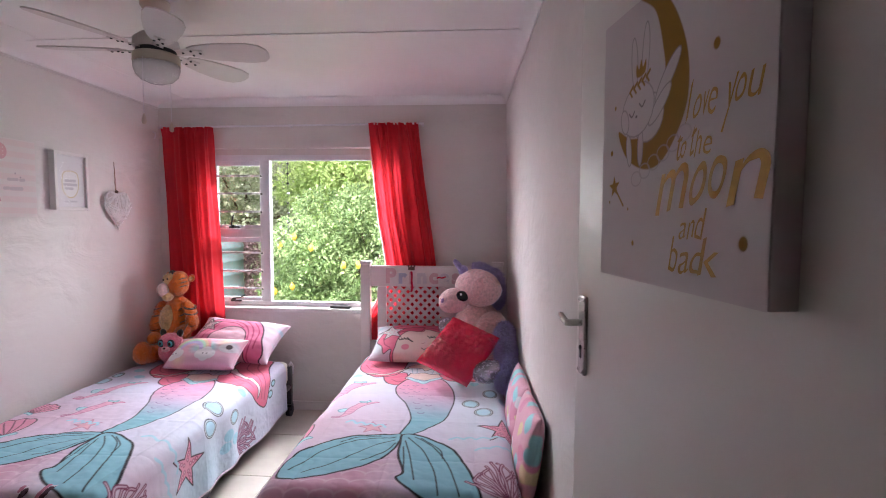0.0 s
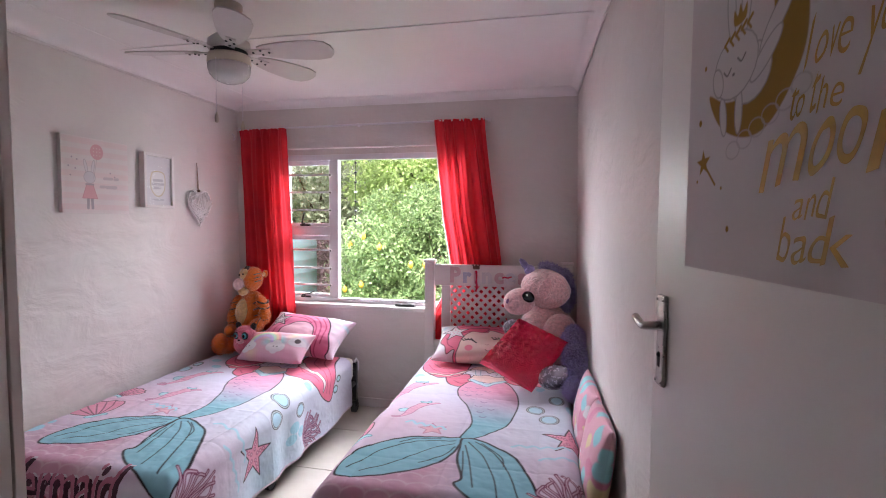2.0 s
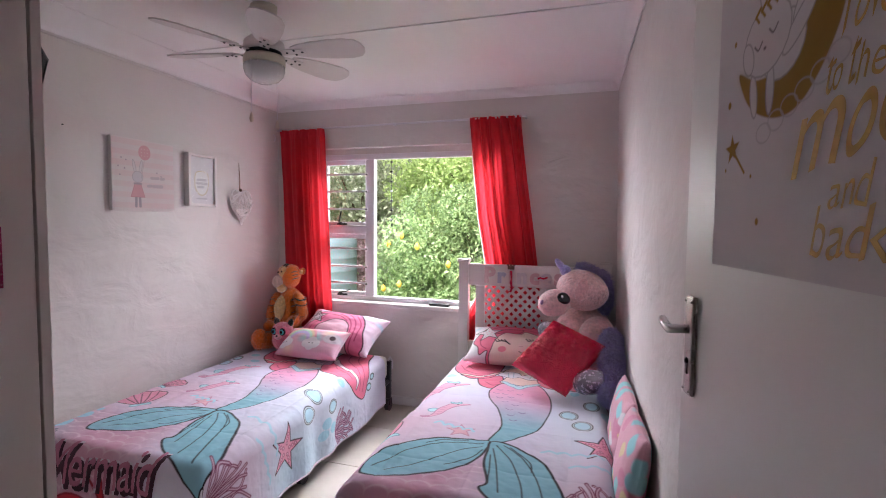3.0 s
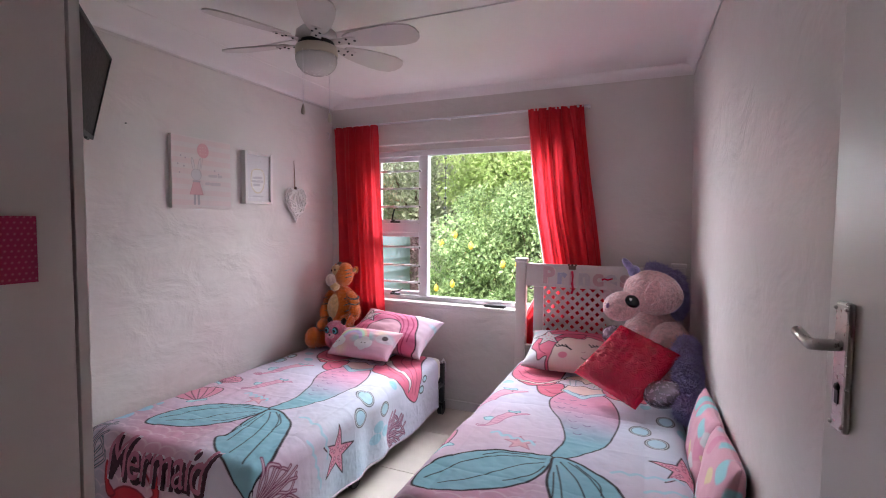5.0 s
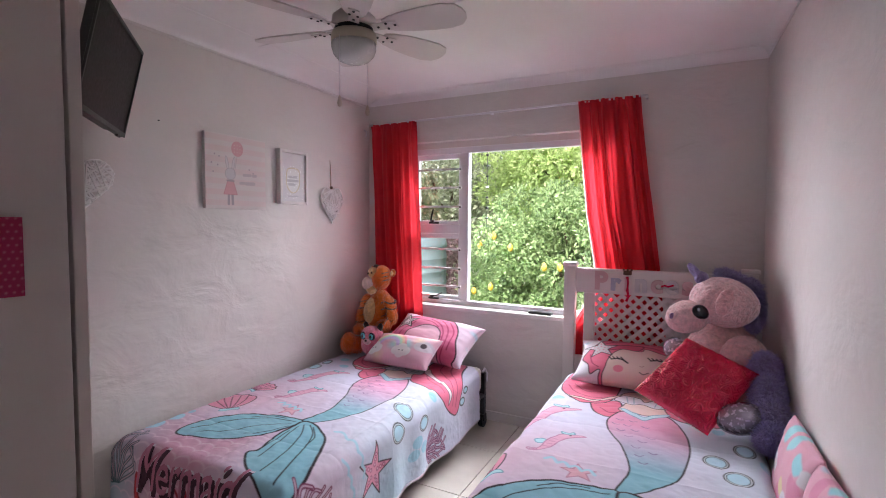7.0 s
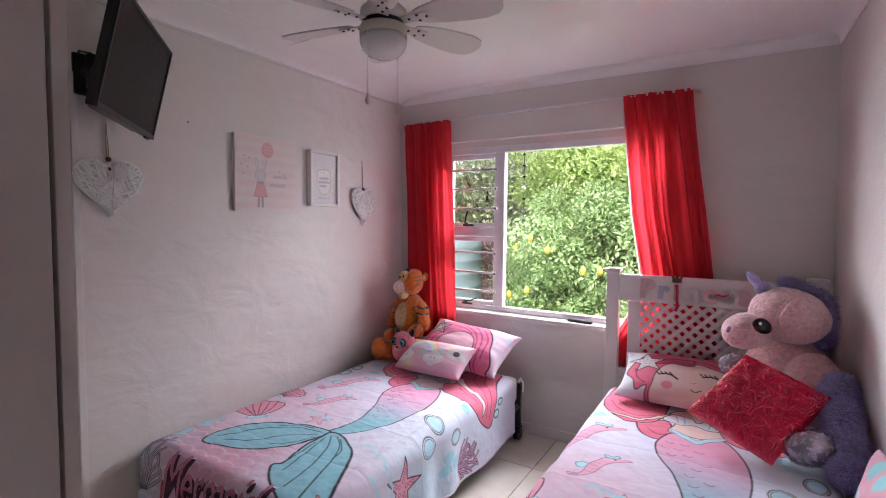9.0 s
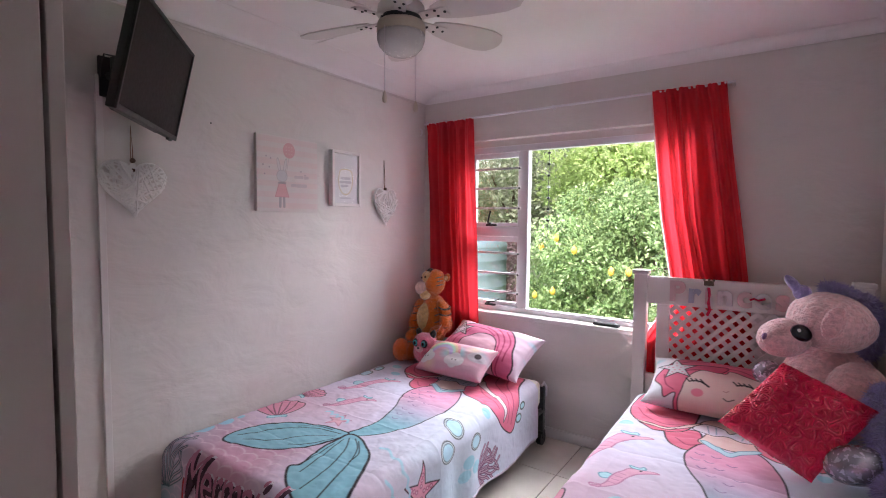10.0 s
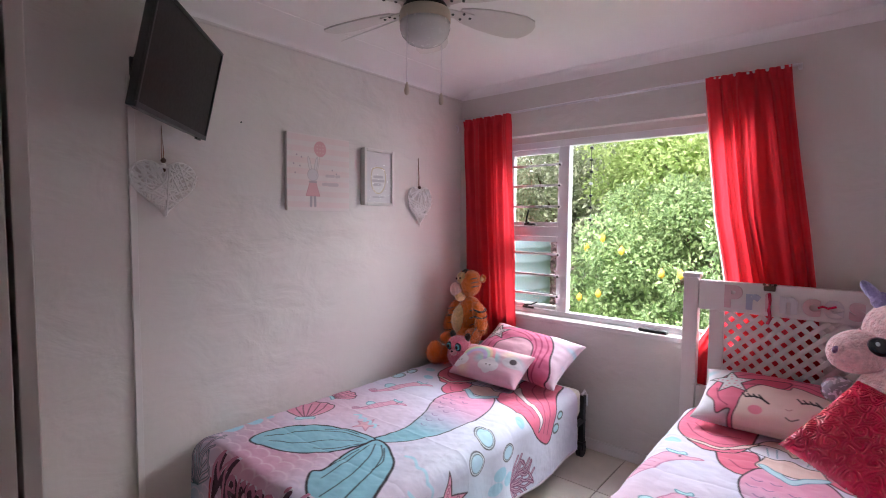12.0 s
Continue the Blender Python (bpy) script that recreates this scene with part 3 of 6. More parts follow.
rows = [[bm.verts.new((wall_x(y) - a, y, CZ + b)) for a, b in prof] for y in (4.0, 1.40)]
for i in range(len(prof)):
    j = (i + 1) % len(prof)
    bm.faces.new((rows[0][i], rows[0][j], rows[1][j], rows[1][i]))
bmesh.ops.recalc_face_normals(bm, faces=bm.faces)
tagged(cove(part("cornice_right", bm, CEIL)), "small white cove along the top of the wall", "cornice", kind="structure")
bm = bmesh.new()
wide = [(a if k < 4 else 0.006 + (a - 0.006) * 5.0, b) for k, (a, b) in enumerate(prof)]
rows = [[bm.verts.new((-2.55 + a, y, CZ + b)) for a, b in wide] for y in (4.0, 0.48)]
for i in range(len(prof)):
    j = (i + 1) % len(prof)
    bm.faces.new((rows[0][i], rows[0][j], rows[1][j], rows[1][i]))
bmesh.ops.recalc_face_normals(bm, faces=bm.faces)
tagged(cove(part("cornice_left", bm, CEIL)), "white plaster cove over the long wall", "cornice", kind="structure")
tagged(part("trim_bead", rod((-2.541, 0.48, 2.444), (-2.541, 3.99, 2.444), 0.008, 8), TRIM), "thin bead under the cove", "trim", kind="structure")
bm = box((-2.55, 3.985, 0.0), (0.24, 4.0, 0.072), 0.004)
tagged(part("baseboard", bm, TRIM), "low white painted baseboard", "baseboard", kind="structure")
bm = box((WX0 + 0.002, 3.975, WZ0 - 0.022), (WX1 - 0.002, 4.10, WZ0 + 0.012), 0.006)
tagged(part("window_sill", bm, TRIM), "white painted inner window sill", "sill", kind="structure")

# ---- window ----
win = thing("window_1", "white aluminium window with a barred casement and a wide fixed pane", "window", ((WX0 + WX1) / 2, 4.10, WZ0))
tagged(win, kind="structure")
FY0, FY1 = 4.075, 4.13
bm = bmesh.new()
for lo, hi in (((WX0, FY0, WZ0 + 0.012), (WX0 + 0.05, FY1, WZ1)), ((WX1 - 0.05, FY0, WZ0 + 0.012), (WX1, FY1, WZ1)), ((WX0 + 0.05, FY0, WZ0 + 0.012), (WX1 - 0.05, FY1, WZ0 + 0.05)), ((WX0 + 0.05, FY0, WZ1 - 0.045), (WX1 - 0.05, FY1, WZ1)), ((-1.735, FY0 - 0.004, WZ0 + 0.05), (-1.662, FY1, WZ1 - 0.045)), ((WX0 + 0.05, FY0, 1.405), (-1.735, FY1, 1.478))):
    box(lo, hi, 0.004, bm=bm)
part("window_frame", bm, ALU, win)
for z0, z1 in ((1.478, WZ1 - 0.045), (WZ0 + 0.05, 1.405)):
    bm = bmesh.new()
    x0, x1 = WX0 + 0.052, -1.737
    for lo, hi in (((x0, 4.10, z0 + 0.002), (x0 + 0.028, 4.135, z1 - 0.002)), ((x1 - 0.02, 4.10, z0 + 0.002), (x1, 4.135, z1 - 0.002)), ((x0 + 0.028, 4.10, z0 + 0.002), (x1 - 0.02, 4.135, z0 + 0.03)), ((x0 + 0.028, 4.10, z1 - 0.04), (x1 - 0.02, 4.135, z1 - 0.002))):
        box(lo, hi, 0.003, bm=bm)
    sash = part("sash", bm, ALU, win)
    pane = part("pane", box((x0 + 0.028, 4.116, z0 + 0.03), (x1 - 0.02, 4.120, z1 - 0.04)), GLASS, sash)
    pane.visible_shadow = False
pane = part("pane", box((-1.662, 4.100, WZ0 + 0.05), (WX1 - 0.05, 4.104, WZ1 - 0.045)), GLASS, win)
pane.visible_shadow = False
for z in (1.910, 1.766, 1.618, 1.281, 1.128, 0.986):
    b = part("burglar_bar", box((WX0 + 0.05, 4.050, z - 0.008), (-1.715, 4.062, z + 0.008), 0.002), ALU, win)
    bm = rod((-1.722, 4.045, z - 0.004), (-1.722, 4.062, z - 0.004), 0.007, 8)
    part("bolt_head", bm, DARKSTEEL, b)
for z, tip in ((1.492, (0.030, 0.105)), (0.882, (0.115, 0.052))):
    bm = box((-2.005, 4.060, z - 0.010), (-1.915, 4.080, z + 0.006), 0.003)
    box((-1.985, 4.045, z - 0.004), (-1.955, 4.062, z + 0.018), 0.004, bm=bm)
    tube([(-1.975, 4.045, z + 0.008), (-1.968, 4.030, z + 0.022), (-1.975 + tip[0] * 0.6, 4.024, z + tip[1] * 0.6), (-1.975 + tip[0], 4.024, z + tip[1])], 0.0065, 8, bm)
    smooth(part("window_handle", bm, BLACK, win, "black casement stay handle"))

# strip of alternating beads on the outside of the fixed pane
beam = thing("alarm_beam_strip", "thin strip with black and white segments outside the pane", "sensor", (-1.545, 4.17, 1.48))
part("rail", box((-1.5465, 4.166, 1.46), (-1.5435, 4.170, 2.088)), DARKSTEEL, beam)
for k in range(7):
    z = 2.02 - k * 0.082
    part("segment", box((-1.556, 4.160, z - 0.008), (-1.534, 4.176, z + 0.007), 0.003), BLACK if k != 3 else ALU, beam)

# ---- door ----
DA = radians(10.5)
DU, DN = Vector((math.sin(DA), -math.cos(DA), 0)), Vector((-math.cos(DA), -math.sin(DA), 0))
FREE = Vector((0.262, 1.29, 0.0))
DM = Matrix((( DU.x, 0, DN.x, FREE.x), (DU.y, 0, DN.y, FREE.y), (0, 1, 0, 0), (0, 0, 0, 1)))
door = thing("door_1", "white painted flush door standing open against the wall", "door", FREE)
tagged(door, kind="structure")
part("door_leaf", box((0.0, 0.012, -0.042), (0.80, 2.03, 0.0), 0.003, m=DM), DOORPAINT, door)
bm = box((0.032, 1.225, 0.0), (0.064, 1.395, 0.009), 0.004, m=DM)
plate = part("handle_plate", bm, STEEL, door, "brushed steel handle plate")
bm = bmesh.new()
tube([DM @ Vector(p) for p in ((0.048, 1.338, 0.008), (0.048, 1.338, 0.026), (0.044, 1.337, 0.031), (0.030, 1.334, 0.034), (0.008, 1.339, 0.034), (-0.012, 1.343, 0.032))], 0.0078, 12, bm)
smooth(part("door_handle", bm, STEEL, plate, "curved brushed steel lever"))
bm = box((0.044, 1.262, 0.009), (0.052, 1.280, 0.0105), 0.0, m=DM)
ball((0, 0, 0), 0.006, bm, 10, 8, m=DM @ Matrix.Translation((0.048, 1.284, 0.0075)))
part("keyhole", bm, BLACK, plate)
for x in (0.036, 0.060):
    for z in (1.386, 1.234):
        part("screw", ball((0, 0, 0), 0.003, None, 8, 6, DM @ Matrix.Translation((x, z, 0.009))), STEEL, plate)
bm = bmesh.new()
for lo, hi in (((-0.43, 0.345, 0.0), (-0.395, 0.495, 2.09)), ((0.435, 0.345, 0.0), (0.47, 0.495, 2.09)), ((-0.395, 0.345, 2.055), (0.435, 0.495, 2.09))):
    box(lo, hi, 0.004, bm=bm)
tagged(part("door_frame", bm, DOORPAINT), "white painted door frame", "door frame", kind="structure")


def canvas_board(name, m, w, h, d, picture, label, n=240):
    """A stretched canvas: printed front and wrapped sides, standing off the surface by its depth."""
    root = new(name)
    root.matrix_world = m
    tagged(root, label, "canvas print")
    k = int(n * h / w)
    X, Y = np.meshgrid(np.linspace(0, w, n), np.linspace(0, h, k))
    C = picture(X, Y)
    P = np.stack([X, Y, d + 0.0006 * fuzz(X, Y, 0, 9, 3)], -1)
    front = part("front", grid_mesh("front", P, C), CANVAS)
    front.parent = root
    bm = box((0, 0, 0), (w, h, d - 0.0015), 0.002)
    side = part("stretcher", bm, mat(name + "_edge", tuple(C[2, 2]), 0.8))
    side.parent = root
    return root


def bar_text(pr, lines, col):
    for x, y, w, t in lines:
        pr.shape([(x, y), (x + w, y + 0.002)], None, col, t, False, False)


def moon_art(X, Y):
    pr = Print(X, Y, (0.76, 0.69, 0.705))
    pr.soft = 0.0012
    G, K, W = (0.37, 0.205, 0.035), (0.42, 0.36, 0.37), (0.77, 0.70, 0.715)
    pr.shape([(0.115, 0.432), (0.160, 0.424), (0.205, 0.385), (0.240, 0.315), (0.244, 0.254), (0.219, 0.207), (0.180, 0.174), (0.133, 0.172), (0.083, 0.196), (0.0565, 0.240), (0.100, 0.222), (0.154, 0.224), (0.183, 0.260), (0.190, 0.300), (0.183, 0.335), (0.160, 0.395)], G)
    # rabbit on the crescent, a plain outline
    pr.soft = 0.001
    for c, r, t in (((0.150, 0.245), (0.040, 0.034), 0.3), ((0.196, 0.292), (0.012, 0.042), -0.75), ((0.178, 0.258), (0.011, 0.036), -0.85), ((0.093, 0.205), (0.008, 0.026), 0.15), ((0.128, 0.205), (0.008, 0.028), 0.0), ((0.104, 0.338), (0.009, 0.040), 0.10), ((0.136, 0.343), (0.010, 0.046), -0.05), ((0.116, 0.264), (0.048, 0.040), 0.2), ((0.078, 0.252), (0.012, 0.020), 0.3)):
        pr.oval(c, r, W, K, 0.0011, t)
    for x, y in ((0.100, 0.262), (0.130, 0.272)):
        pr.shape([(x - 0.008, y), (x, y - 0.006), (x + 0.008, y + 0.001)], None, (0.2, 0.16, 0.17), 0.0014, False)
    pr.oval((0.114, 0.254), (0.003, 0.002), (0.2, 0.16, 0.17))
    for k in range(5):
        x = 0.092 + 0.012 * k
        pr.shape([(x, 0.296 + 0.003 * k), (x + 0.009, 0.303 + 0.003 * k)], None, G, 0.0028, False)
        pr.shape([(x, 0.296 + 0.003 * k), (x + 0.007, 0.288 + 0.003 * k)], None, G, 0.0022, False)
    pr.shape([(0.112, 0.314), (0.110, 0.334), (0.118, 0.325), (0.123, 0.338), (0.129, 0.326), (0.137, 0.335), (0.135, 0.316)], G)
    for k in range(6):
        pr.oval((0.118 + 0.024 * k, 0.158 + 0.010 * k), (0.015, 0.011), None, (0.56, 0.49, 0.50), 0.0009)
    pr.star((0.046, 0.150), 0.019, G, None, turn=0.1)
    pr.shape([(0.056, 0.140), (0.078, 0.118)], None, G, 0.0022, False)
    for c, r in (((0.297, 0.301), 0.006), ((0.352, 0.068), 0.007), ((0.034, 0.208), 0.004), ((0.044, 0.282), 0.003), ((0.112, 0.058), 0.0035), ((0.094, 0.112), 0.002), ((0.030, 0.125), 0.002)):
        pr.oval(c, (r, r * 1.2), G)
    return np.clip(pr.C, 0, 1)


# canvas on the door
ART = DM @ Matrix.Translation((0.195, 1.462, 0.0))
art = canvas_board("moon_canvas", ART, 0.389, 0.428, 0.036, moon_art, "square canvas with a gold moon and brush lettering on the door", 380)


def brush_word(letters, lean=0.22, bold=-0.0008):
    """Gold letters, each fitted into its own slot (left, right, foot, top), leaning like brush writing."""
    for ch, x0, x1, y0, y1 in letters:
        me = text_mesh(ch, 0.1, 0.0001, 0.0, 1.0, 0.0, bold)
        co = np.zeros(len(me.vertices) * 3, np.float32)
        me.vertices.foreach_get("co", co)
        co = co.reshape(-1, 3)
        lo, hi = co.min(0), co.max(0)
        k = (co[:, :2] - lo[:2]) / (hi[:2] - lo[:2])
        wave = 0.05 * np.sin(k[:, 0] * 5.0 + x0 * 90)
        mid, h = (y0 + y1) / 2, (y1 - y0) * 0.84
        y0, wide = mid - h / 2, (x1 - x0) - 0.35 * lean * h
        co[:, 1] = y0 + (k[:, 1] + wave + 0.10 * (k[:, 0] - 0.5)) * h
        co[:, 0] = -0.004 + (x0 + x1 - wide) / 2 + k[:, 0] * wide + lean * (k[:, 1] - 0.5) * h
        co[:, 2] += 0.0364
        me.vertices.foreach_set("co", co.ravel())
        me.update()
        ob = part("lettering", me, GOLD)
        ob.parent = art


brush_word((("l", 0.248, 0.256, 0.217, 0.272), ("o", 0.2595, 0.277, 0.219, 0.251), ("v", 0.2775, 0.289, 0.2185, 0.253), ("e", 0.288, 0.306, 0.218, 0.254)))
brush_word((("y", 0.316, 0.336, 0.194, 0.258), ("o", 0.334, 0.352, 0.222, 0.255), ("u", 0.354, 0.376, 0.221, 0.256)))
brush_word((("t", 0.226, 0.240, 0.171, 0.210), ("o", 0.236, 0.249, 0.174, 0.199), ("t", 0.255, 0.269, 0.170, 0.217), ("h", 0.267, 0.281, 0.172, 0.211), ("e", 0.282, 0.299, 0.172, 0.197)))
brush_word((("m", 0.185, 0.255, 0.100, 0.170), ("o", 0.257, 0.292, 0.108, 0.169), ("o", 0.293, 0.327, 0.116, 0.175), ("n", 0.331, 0.390, 0.109, 0.170)), 0.25, 0.0)
brush_word((("a", 0.239, 0.256, 0.068, 0.094), ("n", 0.257, 0.271, 0.069, 0.095), ("d", 0.272, 0.291, 0.066, 0.112)))
brush_word((("b", 0.219, 0.240, 0.020, 0.077), ("a", 0.240, 0.264, 0.022, 0.057), ("c", 0.263, 0.287, 0.023, 0.055), ("k", 0.283, 0.321, 0.022, 0.077)), 0.2, -0.0006)

# ---- wardrobe beside the doorway ----
ward = thing("wardrobe", "tall off-white board wardrobe with a plain side panel", "wardrobe", (-1.8, 0.78, 0))
part("carcass", box((-2.54, 0.49, 0.0), (-1.045, 1.073, 2.30), 0.002), WARDPAINT, ward)
for x0, x1 in ((-2.54, -2.045), (-2.041, -1.546), (-1.542, -1.045)):
    part("door", box((x0, 1.079, 0.06), (x1, 1.101, 2.29), 0.002), WARDPAINT, ward)
plaq = thing("hanging_plaque", "small deep pink polka-dot plaque on the wardrobe side", "plaque", (-1.04, 0.98, 1.42))
Y2, Z2 = np.meshgrid(np.linspace(0.913, 1.005, 60), np.linspace(1.373, 1.497, 80))
pr = Print(Y2, Z2, (0.46, 0.045, 0.13))
pr.soft = 0.0012
for i in range(9):
    for j in range(12):
        pr.oval((0.918 + i * 0.0105 + 0.005 * (j % 2), 1.38 + j * 0.0105), (0.0016, 0.0016), (0.62, 0.25, 0.33))
part("face", grid_mesh("face", np.stack([np.full(Y2.shape, -1.0325), Y2, Z2], -1), pr.C), CANVAS, plaq)
part("board", box((-1.044, 0.913, 1.373), (-1.034, 1.005, 1.497), 0.002), mat("deep_pink_card", (0.46, 0.045, 0.13), 0.7), plaq)
part("bow", ball((-1.03, 0.921, 1.392), (0.006, 0.012, 0.008)), WICKER, plaq, "small white bow")

# ---- curtains and rail ----
rail = thing("curtain_rail", "thin white curtain rail with small brackets", "curtain rail", (-1.45, 3.95, 2.29))
smooth(part("rod", rod((-2.52, 3.955, 2.285), (-0.38, 3.955, 2.300), 0.008, 10), ALU, rail))
for x in (-2.50, -1.44, -0.39):
    part("bracket", box((x - 0.008, 3.953, 2.283), (x + 0.008, 4.0, 2.305), 0.003), ALU, rail)


def curtain(name, edge_l, edge_r, z0, z1, folds, seed, label, lined=False):
    """A gathered cloth between two edge lines given as (height, x) points."""
    root = thing(name, label, "curtain", (edge_l[0][1], 3.945, z0), "red window curtains")
    nz, nu = 90, 260
    z = np.linspace(z0, z1, nz)[:, None]
    u = np.linspace(0, 1, nu)[None, :]
    xl = np.interp(z, *zip(*edge_l))
    xr = np.interp(z, *zip(*edge_r))
    top = np.clip((z - (z1 - 0.09)) / 0.09, 0, 1)
    warp = u + 0.035 * np.sin(u * 9 + seed) * (1 - top) + 0.012 * np.sin(z * 2.2 + u * 14 + seed)
    x = xl + (xr - xl) * (u + 0.008 * np.sin(z * 5 + u * 7))
    wave = np.sin(warp * folds * 2 * math.pi + seed) + 0.35 * np.sin(warp * folds * 4.7 * math.pi + seed * 2 + z * 1.3)
    tight = np.sin(u * folds * 5.0 * math.pi)
    y = 3.945 + 0.019 * wave * (1 - 0.75 * top) + 0.006 * tight * top + 0.004 * fuzz(x, z, 0, 3, seed)
    zz = z + 0 * u + 0.004 * top * fuzz(u * 14, z, 0, 1, seed)
    P = np.stack([x + 0 * z, np.minimum(y, 3.985), zz], -1)
    ob = part("cloth", grid_mesh("cloth", P), CURTAIN, root)
    if lined:
        strip = np.stack([P[:, 0, 0][:, None] + np.array([[-0.010, 0.004, 0.016]]), P[:, 0, 1][:, None] + np.array([[0.010, 0.020, 0.012]]), np.repeat(P[:, :1, 2], 3, 1)], -1)
        part("lining", grid_mesh("lining", strip[:-4]), CURTAIN_LINING, root, "pale turned-back lining")
    return root


curtain("curtain", [(0.60, -2.44), (1.2, -2.455), (2.3, -2.492)], [(0.60, -1.975), (1.2, -2.005), (1.8, -2.045), (2.3, -2.058)], 0.60, 2.285, 5, 1, "bright red gathered curtain hanging beside the window")
curtain("curtain", [(0.55, -0.86), (0.75, -0.84), (1.0, -0.70), (1.2, -0.672), (1.55, -0.735), (2.3, -0.805)], [(0.55, -0.20), (1.2, -0.278), (1.8, -0.36), (2.3, -0.420)], 0.55, 2.305, 5, 4, "bright red gathered curtain falling behind the white headboard", True)
hook = thing("tieback_hook", "small white plastic hook beside the curtain", "hook", (-2.545, 3.93, 2.22))
part("hook_body", tube([(-2.548, 3.93, 2.25), (-2.525, 3.925, 2.235), (-2.52, 3.92, 2.21), (-2.53, 3.92, 2.19)], 0.006), ALU, hook)


# ---- beds ----
def duvet(name, xc, yc, left, right, foot, head, top, hem, left_drop, right_drop, foot_drop, seed, label, slip=0.0, step=0.0038):
    """A printed cover laid over a bed: flat top, rounded edges, hanging sides. Print axes start at (xc, yc);
    slip tells how far the print is drawn askew along the right-hand edge."""
    R = 0.08

    def bend(s, hw, drop):
        """How far out and how far down a cloth point lies that is s from the middle of the bed."""
        a = np.clip(s - (hw - R), 0, R * math.pi / 2) / R
        down = np.clip(s - (hw - R) - R * math.pi / 2, 0, None)
        return np.minimum(s, hw - R) + R * np.sin(a) + 0.03 * down, R * (1 - np.cos(a)) + down * 0.995

    u = np.arange(-left - left_drop, right + right_drop, step)
    v = np.arange(-foot - foot_drop, head, step)
    U, V = np.meshgrid(u, v)
    pull = np.clip((U - 0.20) / 0.25, 0, 1)
    pull = pull * pull * (3 - 2 * pull) * slip
    C = mermaid_print(U - 0.08 * pull, V + 0.09 * pull)
    xr, dr = bend(np.maximum(U, 0), right, right_drop)
    xl, dl = bend(np.maximum(-U, 0), left, left_drop)
    yf, df = bend(np.maximum(-V, 0), foot, foot_drop)
    side = dr + dl
    D = np.sqrt(side ** 2 + df ** 2)
    hang = np.clip((D - 0.04) / 0.2, 0, 1)
    lump = 0.008 * fuzz(U, V, 0, 2.2, seed) + 0.0045 * fuzz(U * 1.5, V * 0.8, 0, 6, seed + 1) + 0.002 * fuzz(U + V, V - U, 0, 12, seed + 2)
    # fold lines left from the packet
    for q, lines in ((U, (-0.38, -0.02, 0.33)), (V, (-0.22, 0.16, 0.54, 0.90))):
        for k, a in enumerate(lines):
            lump += (0.0035 if k % 2 else -0.0035) * np.exp(-np.abs(q - a - 0.006 * np.sin(5 * (U + V))) / 0.012)
    lump += 0.0034 * np.abs(fuzz(U * 2.0 + V, V * 2.0 - U, 0, 5, seed + 6)) + 0.0022 * np.abs(fuzz(U + 3 * V, V - 2 * U, 0, 9, seed + 8)) * np.clip(side / 0.1, 0.4, 1.6)
    fold_r = 0.012 * np.sin(V * 16 + 2.0 * np.sin(V * 5 + seed)) * np.clip(side / 0.3, 0, 1)
    fold_f = 0.012 * np.sin(U * 15 + 2.0 * np.sin(U * 6 + seed)) * np.clip(df / 0.3, 0, 1)
    X = xc + xr - xl + np.sign(U) * (fold_r + lump * hang * 0.6)
    Y = yc + np.maximum(V, 0) - yf - fold_f - lump * hang * 0.4
    Z = np.maximum(top - D, hem + 0.01 * fuzz(U, V, 0, 3, seed + 4)) + lump * (1 - hang)
    ob = part(name, grid_mesh(name, np.stack([X, Y, Z], -1), C), PRINT)
    tagged(ob, label, "duvet", "mermaid duvet covers")
    S = np.stack([X, Y, Z], -1)
    edge = np.concatenate([S[::-12, 1], S[1, ::12], S[::12, -2]]) if left_drop > 0.1 else np.concatenate([S[1, ::12], S[::12, -2]])
    hem_part = part("hem", tube([tuple(q) for q in edge], 0.0055, 6), HEM, ob, "pale stitched hem")
    return ob, lambda a, b: (np.interp(b, V[:, 0], np.arange(len(v))), np.interp(a, U[0], np.arange(len(u)))), np.stack([X, Y, Z], -1)


def pillow_mesh(name, w, h, t, picture=None, n=120, pinch=0.07, seed=0, crease=1.0):
    """A stuffed cover lying in x, y: plump middle, thin edges, pulled corners, printed on both faces."""
    a = np.linspace(-1, 1, n)
    A, B = np.meshgrid(a, a)
    body = (np.clip(1 - np.abs(A) ** 2.6, 0, 1) * np.clip(1 - np.abs(B) ** 2.6, 0, 1)) ** 0.42
    sx = 1 - pinch * (1 - np.abs(B) ** 3) * np.abs(A) ** 2
    sy = 1 - pinch * (1 - np.abs(A) ** 3) * np.abs(B) ** 2
    X, Y = A * sx * w / 2, B * sy * h / 2
    wr = 0.05 * t * fuzz(X / w, Y / h, 0, 2.2, seed) + 0.025 * t * fuzz(X / w, Y / h, 0, 5.0, seed + 1) * crease
    rim = np.clip((1 - np.maximum(np.abs(A), np.abs(B))) / 0.06, 0, 1)
    top = np.stack([X, Y, body * t / 2 + wr * rim], -1)
    bot = np.stack([X, Y, -body * t / 2 + wr * rim * 0.4], -1)[:, ::-1]
    C = picture(X, Y) if picture else np.full(X.shape + (3,), 0.8)
    P = np.concatenate([top, bot], 1)
    C2 = np.concatenate([C, C[:, ::-1]], 1)
    me = grid_mesh(name, P, C2)
    return me


